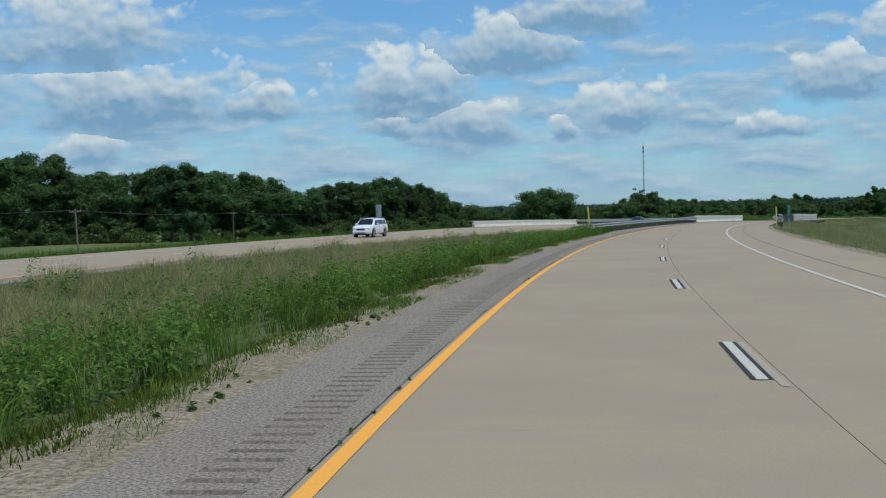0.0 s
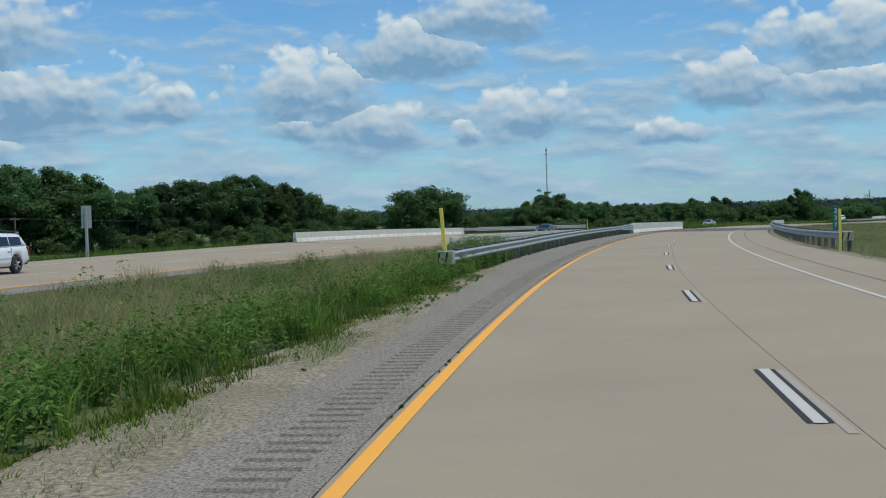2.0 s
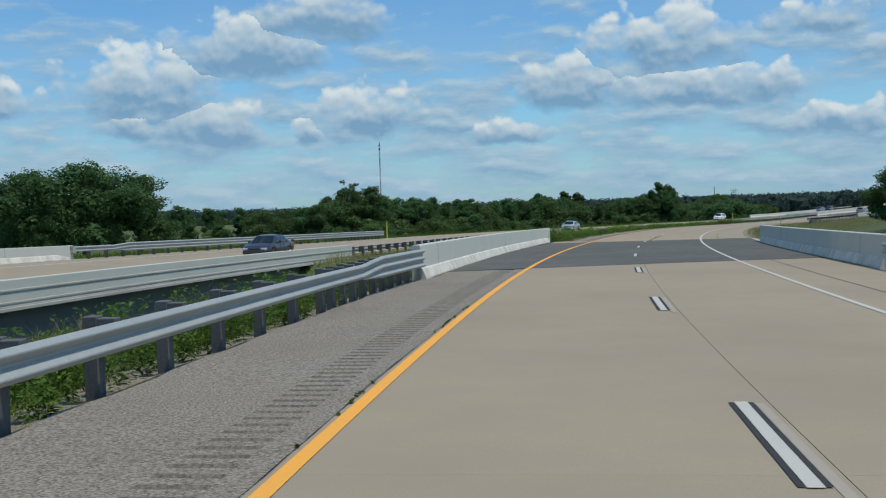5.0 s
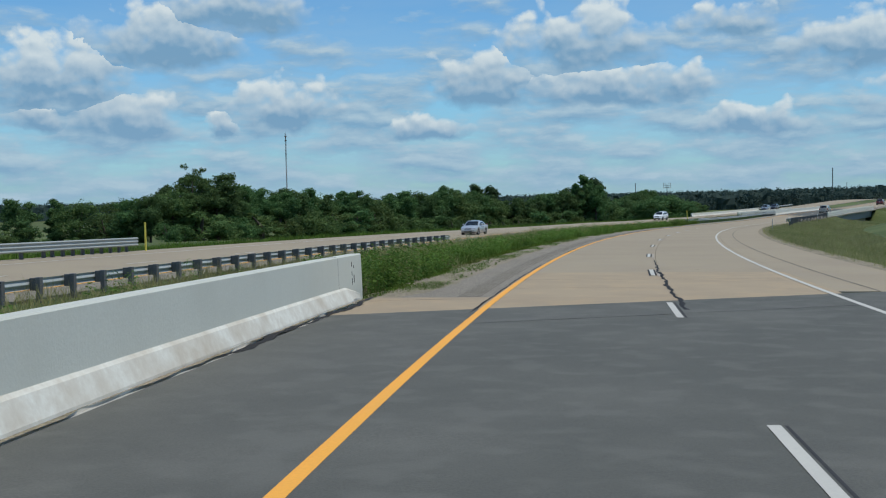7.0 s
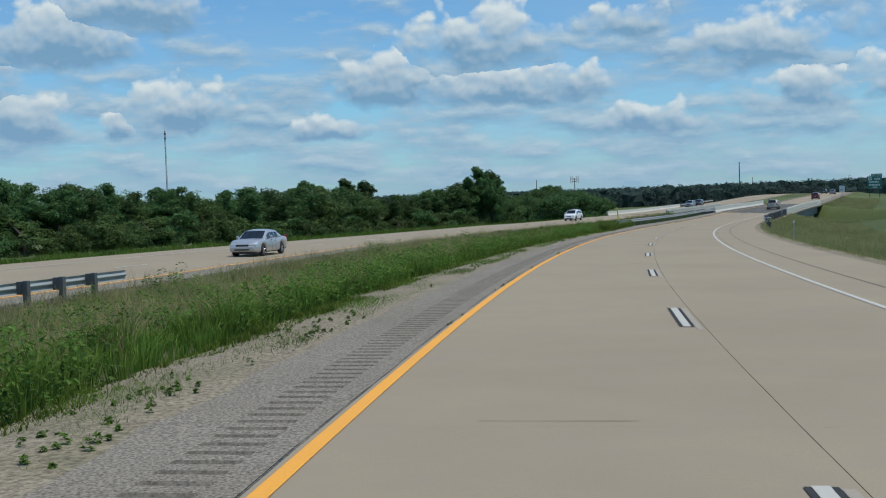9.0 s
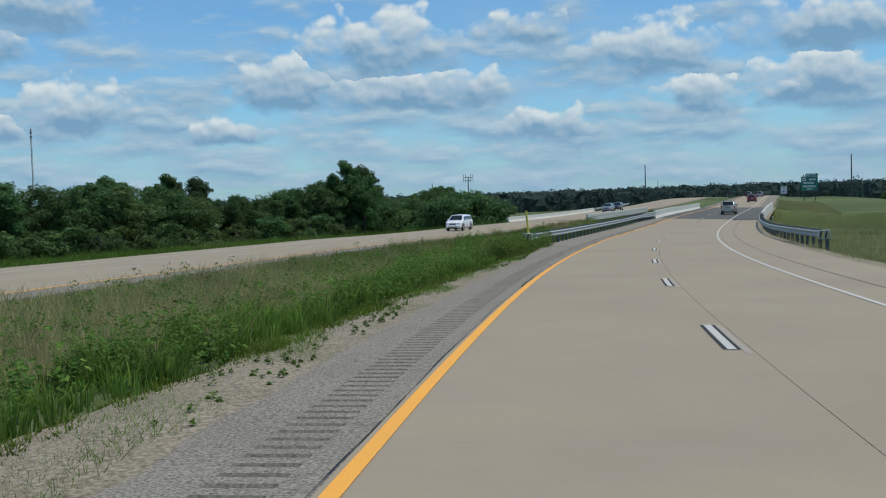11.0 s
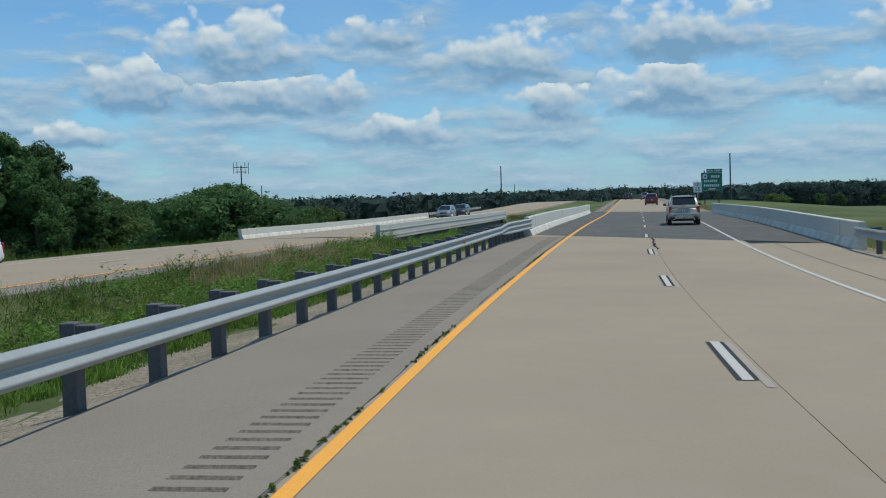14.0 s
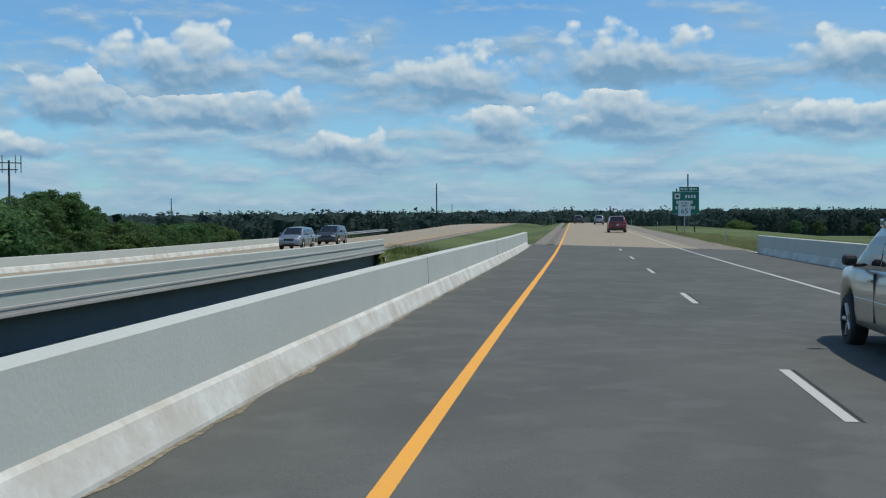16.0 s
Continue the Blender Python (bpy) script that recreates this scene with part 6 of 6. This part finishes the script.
# ---- vegetation beside the paving ----
def blades(name, s0, s1, d0, d1, density, h0, h1, width, mat, label, seed, keep=None, lean=0.35, levels=1):
    """Grass blades standing on the ground between the stations and offsets given."""
    rng = np.random.default_rng(seed)
    probe = np.linspace(s0, s1, 50)
    across = np.mean((d1(probe) if callable(d1) else d1) - (d0(probe) if callable(d0) else d0))
    n = int((s1 - s0) * abs(across) * density)
    s = rng.uniform(s0, s1, n)
    d = rng.uniform(0, 1, n)
    lo = np.array(d0(s)) if callable(d0) else np.full(n, float(d0))
    hi = np.array(d1(s)) if callable(d1) else np.full(n, float(d1))
    d = lo + (hi - lo) * d
    ok = np.ones(n, bool) if keep is None else keep(s, d, rng)
    s, d = s[ok], d[ok]
    n = len(s)
    p = ground_xyz(s, d, -0.03)
    patch = 0.75 + 0.5 * np.sin(s * 0.9 + 2 * np.sin(d * 1.3)) * np.sin(d * 1.1 + s * 0.21)
    h = rng.uniform(h0, h1, n) * np.clip(patch, 0.45, 1.3)
    a = rng.uniform(0, 6.28, n)
    t = np.stack([np.cos(a), np.sin(a), np.zeros(n)], 1) * (width * rng.uniform(0.6, 1.3, n))[:, None]
    b = rng.uniform(0, 6.28, n)
    l = np.stack([np.cos(b), np.sin(b), np.zeros(n)], 1) * (h * lean * rng.uniform(0.2, 1.3, n))[:, None]
    up = np.stack([np.zeros(n), np.zeros(n), h], 1)
    if levels == 2:
        v = np.stack([p - t, p + t, p + t * 0.8 + l * 0.35 + up * 0.6, p - t * 0.8 + l * 0.35 + up * 0.6, p + l + up], 1)
        base = np.arange(n)[:, None] * 5
        f = (base + np.array([[0, 1, 2, 3]])).tolist() + (base + np.array([[3, 2, 4]])).tolist()
    else:
        v = np.stack([p - t, p + t, p + l + up], 1)
        f = np.arange(n * 3).reshape(n, 3).tolist()
    ob = link(name, v.reshape(-1, 3), f, M[mat])
    return tagged(ob, label, "grass", kind="stuff")


def off_valley(s, d, rng):
    return valley(s, d) < 1.5


GROWTH_S = [-60, 60, 71, 77, 84, 96, 160, 190, 200, 285, 298, 330, 340, 346, 640]
GROWTH_D = [-5.85, -5.85, -5.85, -5.75, -6.2, -6.9, -6.95, -6.85, -6.4, -6.35, -5.9, -5.75, -5.9, -8.0, -8.0]
verge = lambda s: np.interp(s, GROWTH_S, GROWTH_D)
verge_in = lambda s: np.interp(s, SHOULDER_L, SHOULDER_LD) - 0.05


def not_behind_rail(s, d, rng):
    rail = ((s > 84) & (s < 160)) | ((s > 346) & (s < 408))
    return (valley(s, d) < 1.5) & ~(rail & (d > np.where(s > 300, -8.0, -7.05)) & (rng.random(len(s)) < 0.95)) & ~((s > 160) & (s < 198) & (d > -6.6))


def tussocks(name, s0, s1, d0, d1, density, count, h0, h1, spread, width, mat, label, seed, keep=None, patchy=0.6):
    """Clumps of bent blades that lean outwards, taller and denser in patches."""
    rng = np.random.default_rng(seed)
    n = int((s1 - s0) * abs(float(np.mean(d1(np.linspace(s0, s1, 40)) - d0(np.linspace(s0, s1, 40))))) * density)
    s = rng.uniform(s0, s1, n)
    d = d0(s) + (d1(s) - d0(s)) * rng.random(n)
    tone = np.sin(s * 0.61 + 1.7 * np.sin(d * 0.9 + s * 0.13)) * np.sin(d * 1.4 + 0.37 * s) + 0.5 * np.sin(s * 1.9 + d * 2.3)
    ok = tone + rng.normal(size=n) * 0.5 > -patchy
    if keep is not None:
        ok &= keep(s, d, rng)
    s, d, tone = s[ok], d[ok], tone[ok]
    n = len(s)
    tall = rng.uniform(h0, h1, n) * np.clip(0.8 + 0.32 * tone, 0.4, 1.35)
    p = np.repeat(ground_xyz(s, d, -0.03), count, 0)
    m = n * count
    a = rng.uniform(0, 6.28, m)
    out = np.stack([np.cos(a), np.sin(a), np.zeros(m)], 1)
    p = p + out * (np.abs(rng.normal(size=m)) * spread)[:, None]
    h = np.repeat(tall, count) * rng.uniform(0.45, 1.15, m)
    w = np.stack([-np.sin(a + 0.6), np.cos(a + 0.6), np.zeros(m)], 1) * (width * rng.uniform(0.6, 1.4, m))[:, None]
    bend = out * (h * rng.uniform(0.1, 0.75, m))[:, None]
    up = np.stack([np.zeros(m), np.zeros(m), h], 1)
    v = np.stack([p - w, p + w, p + w * 0.85 + bend * 0.3 + up * 0.62, p - w * 0.85 + bend * 0.3 + up * 0.62, p + bend + up * 0.94], 1)
    base = np.arange(m)[:, None] * 5
    f = (base + np.array([[0, 1, 2, 3]])).tolist() + (base + np.array([[3, 2, 4]])).tolist()
    ob = link(name, v.reshape(-1, 3), f, M[mat])
    return tagged(ob, label, "grass", kind="stuff")


tussocks("tall_grass", -2, 430, lambda s: verge(s) - np.interp(s, [50, 80], [6.5, 3.0]), lambda s: verge(s) - 0.55, 6.4, 24, 0.40, 0.82, 0.14, 0.008, "blade", "dense tall green grass on the median beside the shoulder", 11, not_behind_rail)
tussocks("low_grass", -2, 340, lambda s: verge(s) - 0.75, lambda s: verge(s) + 0.10, 36, 16, 0.08, 0.22, 0.11, 0.0085, "blade", "short bright green grass between gravel and weeds", 31, not_behind_rail, 0.75)
tussocks("straw_grass", 62, 330, lambda s: verge(s) - 6.5, lambda s: verge(s) - 1.3, 1.0, 26, 0.55, 1.0, 0.12, 0.006, "straw", "pale seeding grass in clumps among the weeds", 32, off_valley, -0.15)
blades("median_grass", -5, 330, lambda s: opp_in(s) + 0.3, lambda s: verge(s) - np.interp(s, [50, 80], [5.5, 2.4]), 82, 0.30, 0.75, 0.011, "blade_dry", "rough mixed green and straw median grass", 12, off_valley, lean=0.8)
blades("median_grass", 322, 480, lambda s: opp_in(s) + 0.3, lambda s: verge(s) - 2.4, 82, 0.25, 0.65, 0.011, "blade", "rough green median grass before the long bridge", 18, off_valley, lean=0.8)
blades("dry_grass", 199.2, 216, -10.5, -6.9, 70, 0.5, 1.0, 0.006, "straw", "pale dry grass heads beside the parapet end", 19, off_valley)
blades("dry_grass", -5, 480, lambda s: opp_in(s) + 0.6, lambda s: verge(s) - 2.2, 16, 0.5, 0.95, 0.008, "straw", "pale dry grass heads standing in the median", 13, lambda s, d, r: off_valley(s, d, r) & (np.sin(s * 0.23 + d) + np.sin(s * 0.11 - d * 0.5) > 0.2))
blades("verge_grass", -4, 430, lambda s: verge(s) - 0.25, lambda s: verge_in(s) - 0.08, 620, 0.05, 0.17, 0.007, "blade", "short patchy grass in the gravel at the shoulder's edge", 14, lambda s, d, r: not_behind_rail(s, d, r) & (np.sin(s * 0.8 + 2 * d) + np.sin(s * 0.31 + 1) + (verge_in(s) - d) * 3.6 - np.where(s < 90, 0.55, 1.3) + r.normal(size=len(s)) * 0.6 > 0.0), lean=1.1)
blades("outer_grass", -5, 560, 6.9, 17.0, 62, 0.2, 0.5, 0.010, "blade_dry", "rough green grass on the slope beside the outer shoulder", 15, off_valley, lean=0.6)
blades("far_verge_grass", 10, 560, lambda s: opp_out(s) - 11.0, lambda s: opp_out(s) - 0.3, 24, 0.25, 0.6, 0.022, "blade", "tall green grass beyond the opposite carriageway", 16, off_valley, lean=0.6)


tussocks("seeding_grass", 384, 404, lambda s: 0 * s - 14.6, lambda s: 0 * s - 10.5, 4.0, 24, 0.6, 1.0, 0.14, 0.006, "straw", "tall brownish seeding grass before the far parapet", 33, off_valley, 0.9)
tussocks("low_grass", 346, 408, lambda s: 0 * s - 8.8, lambda s: 0 * s - 7.6, 26, 16, 0.12, 0.3, 0.12, 0.009, "blade", "short green grass behind the guardrail", 34, off_valley, 0.6)


def weeds(name, s0, s1, d0, d1, count, seed, label, size=0.5, clear_rail=True, leaf=0.022, leaves=72, patchy=-9.0, paved=False):
    """Broad-leaved weeds: stems set with drooping pointed leaves, standing in patches."""
    rng = np.random.default_rng(seed)
    ss, dd = [], []
    while len(ss) < count:
        s = rng.uniform(s0, s1)
        d = float(d0(s)) + (float(d1(s)) - float(d0(s))) * rng.random() ** 0.8
        if math.sin(s * 0.7 + 1.3 * math.sin(d * 1.1)) + math.sin(s * 0.23 + d * 1.7) + rng.normal() * 0.35 < patchy:
            continue
        if clear_rail and not not_behind_rail(np.array([s]), np.array([d]), rng)[0]:
            continue
        ss.append(s), dd.append(d)
    n = len(ss)
    root = np.repeat((road_xyz if paved else ground_xyz)(np.array(ss), np.array(dd)), leaves, 0)
    h = np.repeat(size * rng.uniform(0.55, 1.7, n), leaves)
    stem = np.repeat(rng.normal(size=(n, 2)) * 0.12, leaves, 0)
    m = n * leaves
    f = rng.random(m) ** 0.75
    a = rng.uniform(0, 6.28, m)
    out = np.stack([np.cos(a), np.sin(a), np.zeros(m)], 1)
    wide = (0.08 + 0.26 * np.sin(np.pi * np.clip(0.15 + 0.8 * f, 0, 1))) * h * np.sqrt(rng.random(m))
    c = root + out * (wide + 0.3 * leaf)[:, None]
    c[:, :2] += stem * (h * f)[:, None]
    c[:, 2] += h * f
    q = leaf * rng.uniform(0.7, 1.8, m)
    tilt = rng.uniform(-0.5, 0.7, m)
    way = out * np.cos(tilt)[:, None] + np.array([0, 0, 1.0]) * np.sin(tilt)[:, None]
    across = np.stack([-np.sin(a), np.cos(a), rng.normal(size=m) * 0.4], 1)
    v = np.stack([c - way * q[:, None], c + across * (q * 0.55)[:, None], c + way * (q * 1.4)[:, None] - np.array([0, 0, 1.0]) * (q * 0.4)[:, None], c - across * (q * 0.55)[:, None]], 1)
    ob = link(name, v.reshape(-1, 3), quads(m), M["weed"])
    tagged(ob, label, "weeds", kind="stuff")


weeds("broadleaf_weeds", -2, 440, lambda s: verge(s) - 3.4, lambda s: verge(s) - 0.5, 3300, 21, "leafy green roadside weeds standing in the grass", 0.6, True, 0.030, 64, -0.3)
weeds("median_weeds", 20, 470, lambda s: opp_in(s) + 1.0, lambda s: verge(s) - 2.8, 1300, 27, "leafy weeds in patches across the median", 0.6, True, 0.034, 54, 0.5)
weeds("rail_weeds", 80, 160, lambda s: -7.3, lambda s: -6.5, 520, 22, "leafy weeds growing behind the guardrail", 0.42, False, 0.026, 60)
weeds("rail_end_weeds", 78, 97, lambda s: -7.3, lambda s: -6.3 - 0.15 * math.sin(s * 1.3), 200, 23, "tall leafy weeds round the guardrail end", 0.5, False, 0.024, 70)
weeds("rail_end_weeds", 322, 341, lambda s: -7.6, lambda s: -5.95 - 0.15 * math.sin(s * 1.3), 330, 24, "tall leafy weeds in front of the guardrail end", 0.6, False, 0.026, 80)
weeds("gravel_weeds", -3, 400, verge, verge_in, 700, 25, "small leafy weeds rooted in the roadside gravel", 0.07, True, 0.016, 30, 0.5)
weeds("weed_thicket", 199.8, 214, lambda s: verge(s) - 2.2, lambda s: verge(s) - 0.1, 150, 26, "dense bushy weeds beyond the end of the parapet", 0.72, False, 0.032, 80)
weeds("parapet_weeds", 132, 145, lambda s: -17.6, lambda s: -15.4, 160, 28, "tall weeds standing before the far parapet's end", 0.8, False, 0.035, 70)
weeds("joint_weeds", -2, 158, lambda s: -3.575, lambda s: -3.535, 80, 29, "tiny weeds rooted in the joint beside the yellow line", 0.03, False, 0.010, 26, 0.75, True)
weeds("joint_weeds", 214, 338, lambda s: -3.575, lambda s: -3.535, 60, 36, "tiny weeds rooted in the joint beside the yellow line", 0.03, False, 0.010, 26, 0.75, True)
weeds("joint_weeds", 338, 392, lambda s: -3.585, lambda s: -3.53, 230, 30, "small weeds rooted in the joint beside the yellow line", 0.03, False, 0.009, 26, 0.1, True)

# gravel band between shoulder and grass
def gravel(s0, s1):
    """The loose gravel band, lying on the slope of the verge with a ragged edge."""
    ss = np.arange(s0, s1, 0.5)
    edge = np.interp(ss, SHOULDER_L, SHOULDER_LD)
    out = np.minimum(edge - 0.3, verge(ss) - np.where(ss < 340, 0.6, 0.1)) - 0.14 * np.sin(ss * 0.9) - 0.1 * np.sin(ss * 2.3 + 1)
    cols = [edge + 0.15, edge - 0.02, edge * 0.7 + out * 0.3, edge * 0.4 + out * 0.6, out]
    v = np.stack([road_xyz(ss, cols[0], -0.03), road_xyz(ss, cols[1], -0.03)] + [ground_xyz(ss, c, q) for c, q in zip(cols[2:], (0.03, 0.045, 0.02))], 1)
    return link("gravel_verge", v.reshape(-1, 3), grid_faces(len(ss), 5), M["soil"], None, True)


gravel(-60, 161)
gravel(199, 404)
strip("gravel_verge", 6.4, 7.3, -60, 640, -0.05, M["soil"], None, 3)
for ob in [o for o in scene.objects if o.name.startswith("gravel_verge")]:
    tagged(ob, "pale dusty gravel strip at the shoulder edge", "gravel verge", kind="structure")

# ---- sealed cracks and patches ----
def tar_line(pts, width, seed, dz=0.0072):
    """A wandering band of sealant through (s, d) points."""
    rng = np.random.default_rng(seed)
    pts = np.array(pts, float)
    cum = np.concatenate([[0], np.cumsum(np.hypot(*np.diff(pts, axis=0).T))])
    u = np.arange(0, cum[-1], 0.12)
    s, d = np.interp(u, cum, pts[:, 0]), np.interp(u, cum, pts[:, 1])
    way = np.gradient(np.stack([s, d], 1), axis=0)
    way /= np.linalg.norm(way, axis=1)[:, None]
    side = np.stack([-way[:, 1], way[:, 0]], 1)
    ph = rng.uniform(0, 6.28, 6)
    drift = 0.20 * width * (np.sin(u * 2.1 + ph[0]) + np.sin(u * 0.83 + ph[1]) + 0.6 * np.sin(u * 5.3 + ph[2]))
    fat = np.clip(0.66 + 0.16 * np.sin(u * 1.3 + ph[3]) + 0.18 * np.sin(u * 4.7 + ph[4]), 0.2, 1.1)
    mid = np.stack([s, d], 1) + side * drift[:, None]
    a = mid + side * (width * fat * (0.7 + 0.5 * rng.random(len(u))) / 2)[:, None]
    b = mid - side * (width * fat * (0.7 + 0.5 * rng.random(len(u))) / 2)[:, None]
    v = np.stack([road_xyz(a[:, 0], a[:, 1], dz), road_xyz(b[:, 0], b[:, 1], dz)], 1)
    return link("sealed_crack", v.reshape(-1, 3), grid_faces(len(u), 2), M["tar"], road)


tar_line([(196.0, 0.22), (199, 0.20), (203, 0.24), (207, 0.2), (211.5, 0.22)], 0.13, 1)
tar_line([(211.5, 0.22), (216, 0.2)], 0.07, 2)
tar_line([(392.6, 0.24), (395, 0.22), (398, 0.25), (400.8, 0.2)], 0.14, 3)
tar_line([(195.5, -3.60), (199, -3.58), (206, -3.58), (214, -3.57)], 0.055, 4)
tar_line([(392, -3.60), (396, -3.58), (399, -3.59), (404.6, -3.6)], 0.05, 5)
tar_line([(404.4, -3.5), (403.0, -2.0), (401.4, -0.2), (399.6, 1.6), (398.2, 3.3)], 0.05, 6)
tar_line([(198.0, -6.0), (198.4, -5.0), (198.6, -3.6)], 0.04, 7)
tar_line([(193.6, -3.3), (195.2, 0.0), (196.9, 3.4)], 0.06, 8, 0.0082)
tar_line([(160.9, -3.4), (162.3, -1.5), (163.6, 1.0), (164.7, 3.4)], 0.06, 9)
tar_line([(404.9, -5.0), (405.2, -4.2), (404.7, -3.5)], 0.05, 10)
for i, (a, b) in enumerate(((-12, 160), (214, 385))):
    tar_line([(s, -3.572 + 0.012 * math.sin(s * 0.9)) for s in np.arange(a, b, 1.5)], 0.016, 50 + i)
tar_line([(189.5, -6.02), (194, -6.05), (199.2, -6.1)], 0.2, 14, 0.0115)
tar_line([(201.7, -3.4), (201.75, 0.2)], 0.035, 11)
tar_line([(204.9, -3.4), (204.95, 3.3)], 0.025, 12)
tar_line([(209.5, 0.3), (209.6, 3.4)], 0.02, 13)
for i, s in enumerate((29, 66, 88, 131, 236, 262, 301, 318, 343, 377)):
    tar_line([(s, -3.3 + (i % 3)), (s + 0.02, -1.9 + (i % 3))], 0.012, 30 + i)

# the pale concrete ends of the shoulder next to the decks
strip("approach_slab", -6.05, -3.62, 194.8, 199.0, 0.004, M["tan_concrete"], road, 1.0, 0.1)
strip("approach_slab", -5.5, -3.58, 403.9, 406.6, 0.0, M["concrete"], road, 1.0, 0.1)

# ---- paving slabs ----
def slab(s0, s1, d0, d1):
    n = 3
    ss = np.linspace(s0, s1, n)
    dd = (d0, d1)
    top = np.array([[road_xyz(s, d, 0.0) for d in dd] for s in ss])
    low = np.array([[road_xyz(s, d, -0.05) for d in dd[::-1]] for s in ss])
    v = np.concatenate([top, low], 1).reshape(-1, 3)
    f = grid_faces(n, 4, True)[:, ::-1].tolist() + [[0, 1, 2, 3], [(n - 1) * 4 + j for j in (3, 2, 1, 0)]]
    return link("slab", v, f, M["tan_concrete"] if 194 < s0 < 206 else M["concrete"], road)


for start, stop in ((-14.2, 166.0), (194.5, 405.6), (465.0, 520.0)):
    count = int(round((stop - start) / 4.57))
    step = (stop - start) / count
    for i in range(count):
        a, b = start + i * step, start + (i + 1) * step
        for d0, d1 in ((-3.56, 0.245), (0.253, 3.67)):
            slab(a + 0.0008, b - 0.0008, d0, d1)
